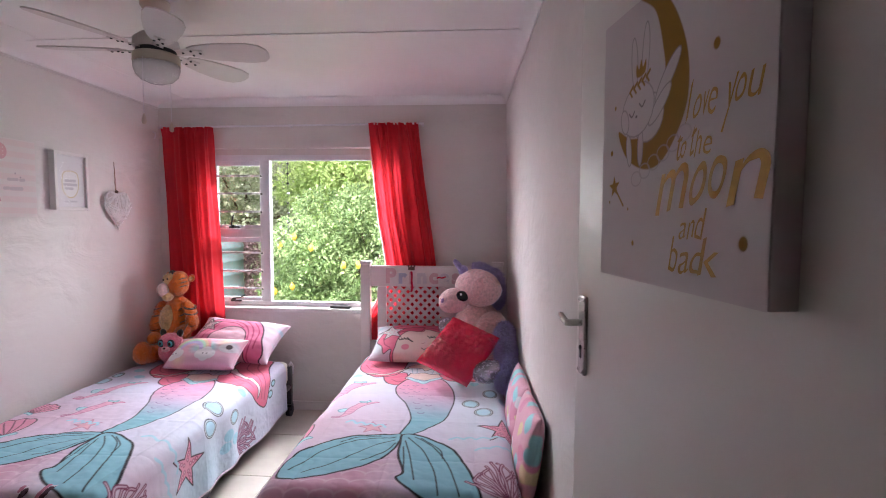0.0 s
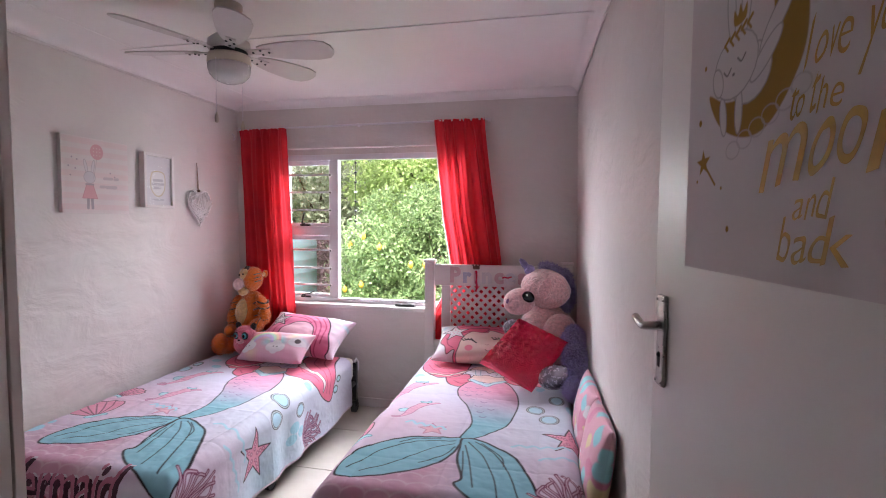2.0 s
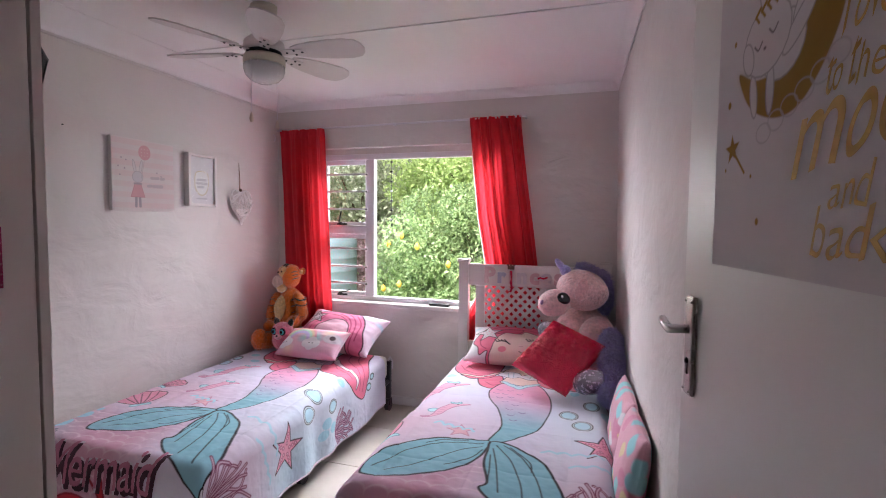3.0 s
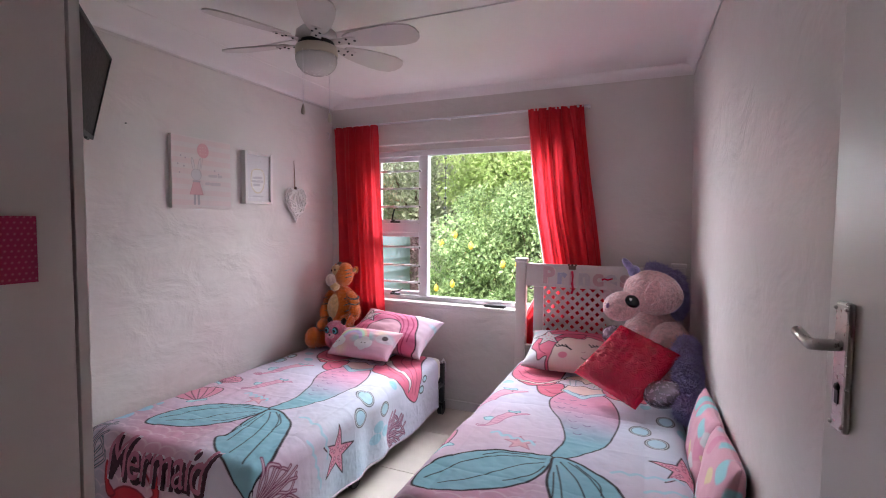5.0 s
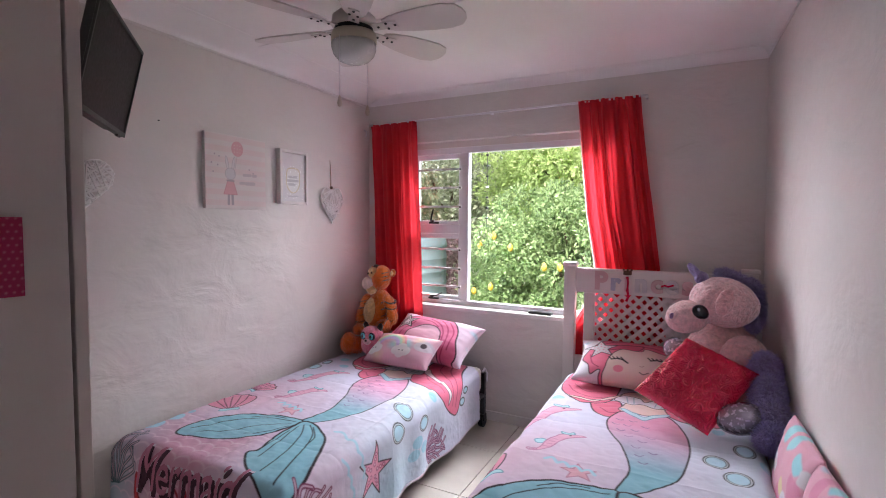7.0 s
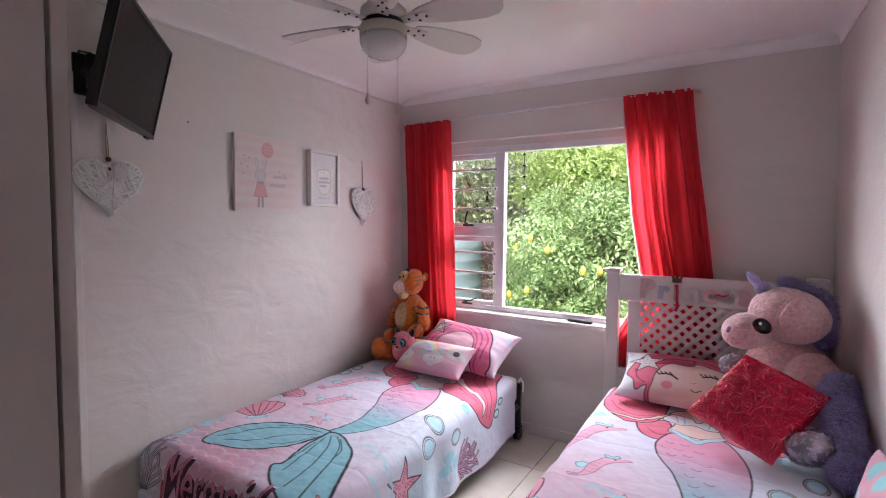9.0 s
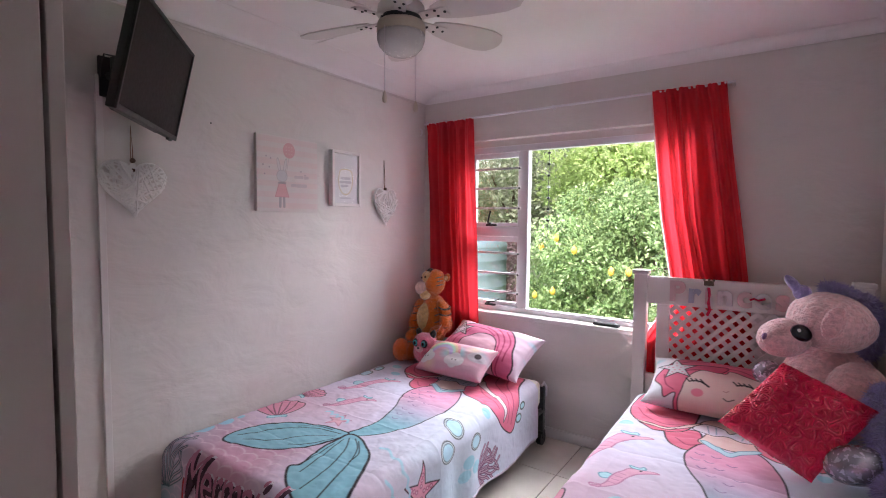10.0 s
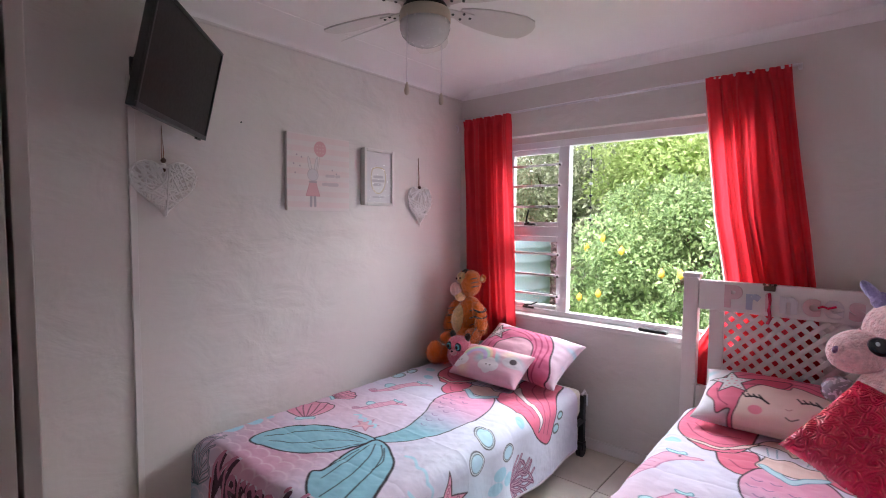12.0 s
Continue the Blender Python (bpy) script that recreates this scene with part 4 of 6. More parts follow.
def pillow_face(X, Y):
    """Pillow print: a plain red-haired head with closed eyes and a starfish, on white."""
    Y = Y * 0.45 / (Y.max() - Y.min())
    pr = Print(X, Y, (0.72, 0.69, 0.74))
    pr.soft = 0.003
    dark = (0.34, 0.03, 0.09)
    for c in ((-0.32, 0.14), (0.31, 0.12), (0.30, -0.1)):
        pr.blush(c, (0.05, 0.035), (0.34, 0.62, 0.70), 0.8)
    pr.shape([(-0.24, 0.10), (-0.20, 0.165), (-0.06, 0.195), (0.10, 0.19), (0.22, 0.14), (0.29, 0.02), (0.30, -0.14), (0.27, -0.25), (-0.16, -0.25), (-0.20, -0.16), (-0.25, -0.19), (-0.27, -0.12), (-0.31, -0.06), (-0.29, 0.02)], HAIR, LINE, 0.0035)
    pr.shape([(-0.15, -0.25), (-0.17, -0.12), (-0.14, 0.0), (-0.07, 0.06), (0.01, 0.045), (0.03, 0.08), (0.10, 0.05), (0.20, -0.01), (0.23, -0.12), (0.21, -0.25)], SKIN, LINE, 0.003)
    pr.shape([(-0.22, 0.02), (-0.14, 0.09), (-0.02, 0.12), (0.02, 0.11), (-0.01, 0.05), (-0.09, 0.05)], (0.62, 0.10, 0.19), LINE, 0.003)
    for pts in ([(0.01, 0.11), (0.08, 0.10), (0.17, 0.04), (0.23, -0.06)], [(0.0, 0.15), (0.14, 0.13), (0.25, 0.03)], [(-0.06, 0.165), (-0.16, 0.13), (-0.25, 0.05)], [(-0.27, -0.02), (-0.25, -0.10), (-0.21, -0.14)], [(0.25, 0.0), (0.27, -0.1), (0.25, -0.22)]):
        pr.shape(pts, None, dark, 0.0035, False)
    for x, y in ((-0.095, -0.075), (0.115, -0.055)):
        pr.shape([(x - 0.048, y + 0.008), (x - 0.02, y + 0.018), (x + 0.01, y + 0.012), (x + 0.042, y - 0.014)], None, LINE, 0.0065, False)
        for k in (0, 1, 2, 3):
            a = x - 0.05 + 0.022 * k
            pr.shape([(a, y + 0.012), (a - 0.016, y + 0.034)], None, LINE, 0.0045, False)
    for x, y in ((-0.10, -0.14), (0.13, -0.125)):
        pr.oval((x, y), (0.028, 0.026), (0.74, 0.24, 0.32))
    pr.shape([(0.015, -0.155), (0.035, -0.165), (0.06, -0.15)], None, LINE, 0.003, False)
    pr.shape([(0.012, -0.105), (0.024, -0.11), (0.034, -0.10)], None, (0.4, 0.16, 0.16), 0.002, False)
    pr.star((-0.215, 0.045), 0.10, (0.70, 0.66, 0.70), LINE, 0.0035, 0.15, 0.40)
    for k in range(5):
        a = k * 2 * math.pi / 5 + 0.15 + math.pi / 2
        for r in (0.02, 0.042, 0.062):
            pr.oval((-0.215 + r * math.cos(a), 0.045 + r * math.sin(a)), (0.005, 0.005), (0.70, 0.28, 0.36))
    return np.clip(pr.C, 0, 1)


def pillow_hair(X, Y):
    """Pillow print: long pink hair in strands with a star, on pale pink."""
    X = X / 1.18
    pr = Print(X, Y, (0.74, 0.56, 0.67))
    pr.soft = 0.003
    dark = (0.42, 0.04, 0.12)
    for c in ((0.27, 0.10), (0.30, -0.03), (-0.32, 0.13), (0.22, 0.16)):
        pr.blush(c, (0.035, 0.025), (0.36, 0.64, 0.74), 0.8)
    pr.shape([(-0.30, -0.20), (-0.27, -0.02), (-0.20, 0.10), (-0.08, 0.17), (0.06, 0.17), (0.16, 0.10), (0.21, -0.02), (0.22, -0.20)], (0.70, 0.17, 0.31), LINE, 0.005)
    pr.shape([(-0.10, -0.20), (-0.13, -0.06), (-0.07, 0.03), (0.02, 0.05), (0.09, 0.0), (0.12, -0.10), (0.12, -0.20)], (0.74, 0.42, 0.52), LINE, 0.004)
    for pts in ([(-0.08, 0.15), (0.03, 0.13), (0.12, 0.05), (0.16, -0.08), (0.16, -0.20)], [(-0.04, 0.12), (0.05, 0.08), (0.11, 0.0), (0.14, -0.12)], [(-0.12, 0.10), (-0.02, 0.09), (0.05, 0.05)], [(-0.18, 0.06), (-0.22, -0.04), (-0.23, -0.16)], [(-0.13, 0.06), (-0.17, -0.03), (-0.18, -0.14)], [(0.10, 0.12), (0.17, 0.03), (0.19, -0.12)]):
        pr.shape(pts, None, dark, 0.0045, False)
    pr.star((-0.20, 0.055), 0.082, (0.74, 0.66, 0.72), LINE, 0.005, 0.25)
    pr.star((-0.20, 0.055), 0.045, None, LINE, 0.003, 0.25)
    return np.clip(pr.C, 0, 1)


def unicorn_pattern(X, Y):
    """Cushion print: pink ground with white clouds, aqua splashes and a rainbow."""
    X, Y = X / 1.45, Y / 1.4 - 0.012
    pr = Print(X, Y, (0.74, 0.44, 0.54))
    pr.soft = 0.002
    rs = np.random.RandomState(8)
    w, h = X.max(), Y.max()
    for k in range(9):
        c = rs.uniform(-1, 1, 2) * (w, h)
        pr.blush(c, (0.05, 0.035), (0.42, 0.74, 0.76) if k % 2 else (0.80, 0.66, 0.5), 1.0)
    for k, r in enumerate((0.100, 0.087, 0.074, 0.061)):
        t = np.linspace(0, math.pi, 12)
        pr.shape(np.stack([-0.06 + r * np.cos(t), -0.035 + r * np.sin(t)], 1), None, ((0.78, 0.36, 0.4), (0.78, 0.6, 0.4), (0.5, 0.74, 0.6), (0.6, 0.5, 0.74))[k], 0.011, False, False)
    for cx in (-0.14, 0.03):
        for dx, dy, r in ((-0.026, 0, 0.028), (0.026, 0, 0.028), (0, 0.015, 0.03), (0, -0.012, 0.028)):
            pr.oval((cx + dx, -0.045 + dy), (r, r * 0.9), (0.80, 0.77, 0.79))
        for dx in (-0.01, 0.01):
            pr.oval((cx + dx, -0.043), (0.004, 0.003), LINE)
    pr.oval((0.13, -0.005), (0.045, 0.025), (0.70, 0.64, 0.68))
    pr.oval((0.135, 0.002), (0.016, 0.014), (0.12, 0.09, 0.10))
    return np.clip(pr.C, 0, 1)


def soft_pattern(seed):
    def f(X, Y):
        pr = Print(X, Y, (0.78, 0.42, 0.52))
        pr.soft = 0.004
        rs = np.random.RandomState(seed)
        for k in range(26):
            c = rs.uniform(-0.23, 0.23, 2)
            col = ((0.80, 0.76, 0.79), (0.36, 0.70, 0.74), (0.80, 0.66, 0.40), (0.74, 0.30, 0.44))[k % 4]
            pts = [(c[0] + rs.uniform(0.02, 0.05) * math.cos(a), c[1] + rs.uniform(0.02, 0.05) * math.sin(a)) for a in np.linspace(0, 2 * math.pi, 7)[:-1]]
            pr.shape(pts, col)
        return np.clip(pr.C, 0, 1)
    return f


def lay(me, name, material, m, label, category, group=""):
    ob = part(name, me, material)
    ob.matrix_world = m
    return tagged(ob, label, category, group)


HEM = mat("pale_hem_cotton", (0.64, 0.56, 0.64), 0.9)
# left bed: folding steel frame on castors
bed = thing("folding_bed", "single folding bed with a dark steel frame on castors", "bed", (-1.95, 2.9, 0))
part("mattress", box((-2.50, 1.93, 0.26), (-1.43, 3.86, 0.445), 0.04), MATTRESS, bed)
bm = bmesh.new()
for a, b in (((-2.47, 1.95, 0.235), (-2.47, 3.88, 0.235)), ((-1.43, 1.95, 0.235), (-1.43, 3.88, 0.235)), ((-2.47, 1.95, 0.235), (-1.43, 1.95, 0.235)), ((-2.47, 3.88, 0.235), (-1.43, 3.88, 0.235))):
    rod(a, b, 0.018, 10, bm)
part("frame", bm, DARKSTEEL, bed)
for x, y in ((-1.43, 3.86), (-2.44, 3.86), (-1.46, 2.70), (-2.44, 2.70)):
    leg = part("leg", box((x - 0.018, y - 0.018, 0.085), (x + 0.018, y + 0.018, 0.40 if y > 3 else 0.23), 0.004), DARKSTEEL, bed)
    bm = rod((x - 0.016, y - 0.005, 0.045), (x + 0.016, y - 0.005, 0.045), 0.045, 20)
    part("castor", bm, BLACK, leg, "black castor wheel")
    part("fork", box((x - 0.024, y - 0.03, 0.05), (x + 0.024, y + 0.02, 0.10), 0.006), BLACK, leg)
part("end_clip", tube([(-1.43, 3.85, 0.405), (-1.425, 3.875, 0.425), (-1.415, 3.89, 0.39), (-1.415, 3.89, 0.33)], 0.010), ALU, bed, "white end clip")
d1, look1, S1 = duvet("duvet", -1.834, 2.457, 0.685, 0.43, 0.56, 1.28, 0.475, 0.10, 0.02, 0.375, 0.42, 11, "pink and aqua mermaid printed duvet cover on the folding bed", 1.0)


def drape_text(body, size, u0, v0, turn, dz, name, material, parent, surf, find, shear=0.3, bold=0.0):
    """Lettering laid on the cover, following its surface."""
    me = text_mesh(body, size, 0.0, shear, 0.92, 0.0, bold)
    bm = bmesh.new()
    bm.from_mesh(me)
    bmesh.ops.triangulate(bm, faces=bm.faces)
    for _ in range(4):
        es = [e for e in bm.edges if e.calc_length() > 0.012]
        if not es:
            break
        bmesh.ops.subdivide_edges(bm, edges=es, cuts=1)
        bmesh.ops.triangulate(bm, faces=bm.faces)
    ca, sa = math.cos(turn), math.sin(turn)
    gy, gx = np.gradient(surf, axis=0), np.gradient(surf, axis=1)
    N = np.cross(gx, gy)
    N /= np.linalg.norm(N, axis=-1, keepdims=True)
    for v in bm.verts:
        x, y = v.co.x * 0.70, v.co.y * 1.05
        a, b = u0 + x * ca - y * sa, v0 + x * sa + y * ca
        i, j = find(a, b)
        i, j = int(min(max(i, 0), surf.shape[0] - 2)), int(min(max(j, 0), surf.shape[1] - 2))
        p = surf[i, j] + dz * N[i, j]
        v.co = Vector(p)
    return part(name, bm, material, parent)


drape_text("Mermaid", 0.27, -0.145, -0.70, 0.06, 0.003, "lettering_halo", HEM, d1, S1, look1, bold=0.011)
drape_text("Mermaid", 0.27, -0.137, -0.705, 0.06, 0.0045, "lettering_shadow", INK, d1, S1, look1, bold=0.005)
drape_text("Mermaid", 0.27, -0.155, -0.690, 0.06, 0.006, "lettering", PINKINK, d1, S1, look1, bold=0.0)

p = lay(pillow_mesh("pillow", 0.72, 0.39, 0.19, pillow_hair, 150, 0.10, seed=3), "pillow", PRINT, pose(-1.78, 3.71, 0.640, 32, 3, -7), "pink printed pillow propped against the bed head", "pillow", "mermaid pillows")
c = lay(pillow_mesh("cushion", 0.55, 0.26, 0.14, unicorn_pattern, 110, seed=5), "cushion", PRINT, pose(-1.880, 3.47, 0.594, 36, -2, -6), "small pink cushion with a rainbow print", "cushion")

# right bed: white headboard with a lattice
hb = thing("bed", "white painted wooden single bed with a lattice headboard", "bed", (-0.3, 2.9, 0))
HY0, HY1 = 3.845, 3.905
for x0 in (-0.862, 0.152):
    post = part("post", box((x0 + 0.008, HY0, 0.0), (x0 + 0.082, HY1, 1.215), 0.004), WHITEWOOD, hb)
    bm = box((x0, HY0 - 0.008, 1.215), (x0 + 0.090, HY1 + 0.008, 1.240), 0.006)
    part("post_cap", bm, WHITEWOOD, post)
part("top_rail", box((-0.780, HY0 + 0.012, 1.045), (0.160, HY1 - 0.012, 1.205), 0.005), WHITEWOOD, hb)
part("bottom_rail", box((-0.780, HY0 + 0.012, 0.42), (0.160, HY1 - 0.012, 0.62), 0.005), WHITEWOOD, hb)
for x0 in (-0.725, 0.055):
    part("stile", box((x0, HY0 + 0.014, 0.62), (x0 + 0.07, HY1 - 0.014, 1.045), 0.004), WHITEWOOD, hb)
LX0, LX1, LZ0, LZ1 = -0.655, 0.055, 0.62, 1.045
for sgn, yy in ((1, 3.872), (-1, 3.880)):
    t = -1.2
    while t < 2.2:
        # slat centre line z = sgn * (x - LX0) + LZ0 + t, clipped to the panel
        pts = []
        for x in (LX0, LX1):
            z = sgn * (x - LX0) + LZ0 + t
            if LZ0 <= z <= LZ1:
                pts.append((x, z))
        for z in (LZ0, LZ1):
            x = LX0 + (z - LZ0 - t) / sgn
            if LX0 < x < LX1:
                pts.append((x, z))
        if len(pts) >= 2:
            (xa, za), (xb, zb) = pts[0], pts[-1]
            L = math.hypot(xb - xa, zb - za)
            if L > 0.05:
                m = Matrix.Translation(((xa + xb) / 2, yy, (za + zb) / 2)) @ Matrix.Rotation(-math.atan2(zb - za, xb - xa), 4, "Y")
                part("lattice_slat", box((-L / 2, -0.004, -0.0118), (L / 2, 0.004, 0.0118), 0.0015, m=m), WHITEWOOD, hb)
        t += 0.066
part("side_rail", box((-0.80, 1.93, 0.22), (-0.77, 3.85, 0.36), 0.004), WHITEWOOD, hb)
part("side_rail", box((0.13, 1.93, 0.22), (0.16, 3.85, 0.36), 0.004), WHITEWOOD, hb)
part("foot_board", box((-0.80, 1.90, 0.0), (0.16, 1.93, 0.40), 0.004), WHITEWOOD, hb)
part("mattress", box((-0.79, 1.94, 0.30), (0.20, 3.83, 0.515), 0.04), MATTRESS, hb)
d2, look2, S2 = duvet("duvet", -0.299, 2.39, 0.50, 0.515, 0.50, 1.30, 0.545, 0.10, 0.45, 0.06, 0.30, 23, "pink and aqua mermaid printed duvet cover on the white bed")
lay(pillow_mesh("pillow", 0.72, 0.39, 0.15, pillow_face, 170, 0.08, seed=9), "pillow", PRINT, pose(-0.355, 3.635, 0.665, 22, -1, 0), "white printed pillow with red hair and a star", "pillow", "mermaid pillows")


# ---- cushions on the right bed ----
def frame_from(a, b, c):
    """A pose with x along a, z across a and b, at c."""
    x = Vector(a).normalized()
    z = x.cross(Vector(b)).normalized()
    y = z.cross(x)
    return Matrix(((x.x, y.x, z.x, c[0]), (x.y, y.y, z.y, c[1]), (x.z, y.z, z.z, c[2]), (0, 0, 0, 1)))


def rose_cushion(w, t, n=300):
    """A satin cushion covered in ribbon roses: spiral ridges round scattered hearts."""
    me = pillow_mesh("cushion", w, w, t, None, n, 0.05, 4, 0.4)
    co = np.zeros(len(me.vertices) * 3, np.float32)
    me.vertices.foreach_get("co", co)
    co = co.reshape(-1, 3)
    rs = np.random.RandomState(3)
    c = []
    while len(c) < 64:
        q = rs.uniform(-w / 2, w / 2, 2)
        if all(np.hypot(*(q - k)) > 0.042 for k in c):
            c.append(q)
    c = np.array(c)
    d = np.hypot(co[:, None, 0] - c[None, :, 0], co[:, None, 1] - c[None, :, 1])
    k = d.argmin(1)
    r = d.min(1)
    ang = np.arctan2(co[:, 1] - c[k, 1], co[:, 0] - c[k, 0])
    crumple = fuzz(co[:, 0], co[:, 1], 0, 22, 5)
    ridge = np.abs(np.sin(r * 260 + ang * 1.0 + k + 0.7 * np.sin(ang * 3 + k) + 0.9 * crumple)) ** 0.6 + 0.35 * crumple
    rim = np.clip((w / 2 - np.maximum(np.abs(co[:, 0]), np.abs(co[:, 1]))) / 0.012, 0, 1)
    co[:, 2] += np.sign(co[:, 2] + 1e-9) * ridge * 0.0105 * rim * (0.6 + 0.4 * np.clip(1 - r / 0.06, 0, 1))
    me.vertices.foreach_set("co", co.ravel())
    me.update()
    return me


rose = rose_cushion(0.395, 0.13)
skew = Matrix(((1, 0.10, 0, 0), (0, 1, 0, 0), (0, 0, 1, 0), (0, 0, 0, 1))) @ Matrix.Diagonal((0.90, 1.03, 1, 1))
rose.transform(skew)
lay(rose, "cushion", SATIN_RED, frame_from((0.31, -0.05, -0.064), (0.24, 0.253, 0.22), (-0.065, 3.205, 0.738)) @ Matrix.Rotation(radians(-12), 4, "Z"), "shiny red satin cushion covered in ribbon roses", "cushion")
for y, sd in ((2.715, 21), (2.315, 33)):
    lay(pillow_mesh("cushion", 0.42, 0.42, 0.11, soft_pattern(sd), 100, 0.06, sd), "cushion", PRINT, frame_from((0.03, -1, 0.0 if sd == 21 else 0.05), (0.16, 0.0, 1.0), (wall_x(y) + 0.036 - 0.072, y, 0.545)), "pink unicorn-print cushion wedged between bed and wall", "cushion", "wall-side cushions")


# ---- plush toys ----
def plush(name, blobs, tufts, materials, seed=0):
    """One stuffed toy: overlapping soft forms in one mesh, coloured form by form, with short pile standing off it.
    A blob is (centre, radii, turn in degrees, colour, slot); a tuft row is (blob number, count, length, width, colour)."""
    rs = np.random.RandomState(seed)
    V, F, C, slots = [], [], [], []
    nu, nv = 40, 26
    base = 0
    forms = []
    for c, r, turn, col, slot in blobs:
        a = np.linspace(0, 2 * math.pi, nu, endpoint=False)
        b = np.linspace(0.02, math.pi - 0.02, nv)
        A, B = np.meshgrid(a, b)
        n = np.stack([np.sin(B) * np.cos(A), np.sin(B) * np.sin(A), np.cos(B)], -1)
        lump = 1 + (0.025 * fuzz(n[..., 0], n[..., 1], n[..., 2], 1.6, seed + len(forms)) + 0.012 * fuzz(n[..., 0], n[..., 1], n[..., 2], 7, seed + 5)) * (1 if slot == 0 else 0.4)
        R = np.array(Euler([radians(x) for x in turn]).to_matrix())
        P = ((n * lump[..., None]) * np.array(r)) @ R.T + np.array(c)
        forms.append((c, r, R))
        V.append(P.reshape(-1, 3))
        C.append(np.broadcast_to(np.array(col), (nu * nv, 3)))
        i = np.arange(nu * nv).reshape(nv, nu) + base
        j = np.roll(i, -1, 1)
        q = np.stack([i[:-1], i[1:], j[1:], j[:-1]], -1).reshape(-1, 4)
        F += q.tolist()
        F += [list(i[0]), list(i[-1][::-1])]
        slots += [slot] * (len(q) + 2)
        base += nu * nv
    for k, count, length, width, col in tufts:
        c, r, R = forms[k]
        n = rs.normal(size=(count, 3))
        n /= np.linalg.norm(n, axis=1, keepdims=True)
        p = (n * np.array(r) * 0.99) @ R.T + np.array(c)
        d = (n / np.array(r)) @ R.T
        d /= np.linalg.norm(d, axis=1, keepdims=True)
        s = np.cross(d, rs.normal(size=(count, 3)))
        s /= np.linalg.norm(s, axis=1, keepdims=True)
        droop = rs.normal(size=(count, 3)) * 0.55 + np.array([0, 0, -0.35])
        ln = length * rs.uniform(0.6, 1.3, (count, 1))
        tip = p + (d + droop * 0.8) * ln
        V.append(np.stack([p - s * width, p + s * width, tip], 1).reshape(-1, 3))
        tint = np.array(col) * rs.uniform(0.8, 1.25, (count, 1))
        C.append(np.repeat(tint, 3, 0))
        F += (np.arange(count * 3).reshape(-1, 3) + base).tolist()
        slots += [0] * count
        base += count * 3
    me = bpy.data.meshes.new(name)
    me.from_pydata(np.concatenate(V).tolist(), [], F)
    paint(me, np.clip(np.concatenate(C), 0, 1))
    for m in materials:
        me.materials.append(m)
    me.polygons.foreach_set("material_index", np.array(slots, dtype=np.int32))
    me.polygons.foreach_set("use_smooth", np.ones(len(F), dtype=bool))
    me.update()
    return part(name, me, None)


SHINE = mat("shiny_toy_eye", (1, 1, 1), 0.15, attr="print", bump=0, var=0)
UP, UV, UV2, UB = (0.80, 0.49, 0.50), (0.34, 0.29, 0.56), (0.46, 0.40, 0.72), (0.012, 0.012, 0.016)
u_blobs = [
    ((0.050, 3.50, 1.095), (0.160, 0.148, 0.128), (0, 12, 0), UP, 0),       # head
    ((-0.115, 3.435, 1.015), (0.105, 0.095, 0.085), (0, -14, 15), UP, 0),   # muzzle
    ((0.06, 3.58, 0.76), (0.20, 0.17, 0.22), (0, 10, 0), UP, 0),            # body
    ((0.14, 3.46, 0.82), (0.11, 0.11, 0.12), (0, 30, 0), UP, 0),            # shoulder
    ((0.050, 3.345, 1.115), (0.040, 0.022, 0.075), (14, 14, 0), (0.76, 0.42, 0.43), 0),     # ear
    ((-0.085, 3.50, 1.245), (0.022, 0.022, 0.055), (0, -38, 0), UV, 0),    # ear tip
    ((-0.055, 3.50, 1.215), (0.035, 0.028, 0.035), (0, -10, 0), UV, 0),
    ((0.10, 3.54, 1.205), (0.095, 0.04, 0.035), (0, 28, 0), UV, 0),          # mane
    ((0.180, 3.54, 1.13), (0.040, 0.045, 0.09), (0, -12, 0), UV, 0),
    ((0.195, 3.55, 1.02), (0.030, 0.040, 0.07), (0, 10, 0), UV, 0),
    ((0.222, 3.36, 0.80), (0.068, 0.075, 0.085), (0, 0, 0), UV, 0),         # leg
    ((0.228, 3.24, 0.72), (0.066, 0.085, 0.095), (25, 0, 0), UV, 0),
    ((0.228, 3.12, 0.645), (0.066, 0.08, 0.085), (25, 0, 0), UV, 0),
    ((0.222, 3.02, 0.605), (0.058, 0.065, 0.055), (0, 0, 0), UV, 0),
    ((0.115, 3.10, 0.640), (0.105, 0.075, 0.070), (0, -10, 20), (0.45, 0.40, 0.46), 1),   # satin hoof
    ((-0.165, 3.55, 0.815), (0.065, 0.06, 0.06), (0, 0, 0), (0.34, 0.26, 0.40), 1),
    ((-0.055, 3.372, 1.055), (0.044, 0.017, 0.035), (0, 30, 22), (0.30, 0.18, 0.24), 2),    # eye ring
    ((-0.055, 3.362, 1.056), (0.041, 0.017, 0.033), (0, 30, 22), UB, 2),
    # glint on the eye: its highlight put in as a small white form
    ((-0.066, 3.347, 1.068), (0.010, 0.006, 0.011), (0, 0, 0), (0.8, 0.8, 0.8), 2),
    ((-0.185, 3.362, 1.025), (0.012, 0.008, 0.016), (0, 20, 40), (0.40, 0.22, 0.42), 0),   # nostril
]
u_tufts = [(k, 4000, 0.018, 0.0018, UV) for k in (7, 8, 9)] + [(k, 6000, 0.017, 0.0018, UV2) for k in (10, 11, 12, 13)]
uni = plush("plush_unicorn", u_blobs, u_tufts, (PLUSH, SATIN_SILVER, SHINE), 2)
tagged(uni, "large pink plush unicorn with shaggy purple mane slumped on the bed", "soft toy")

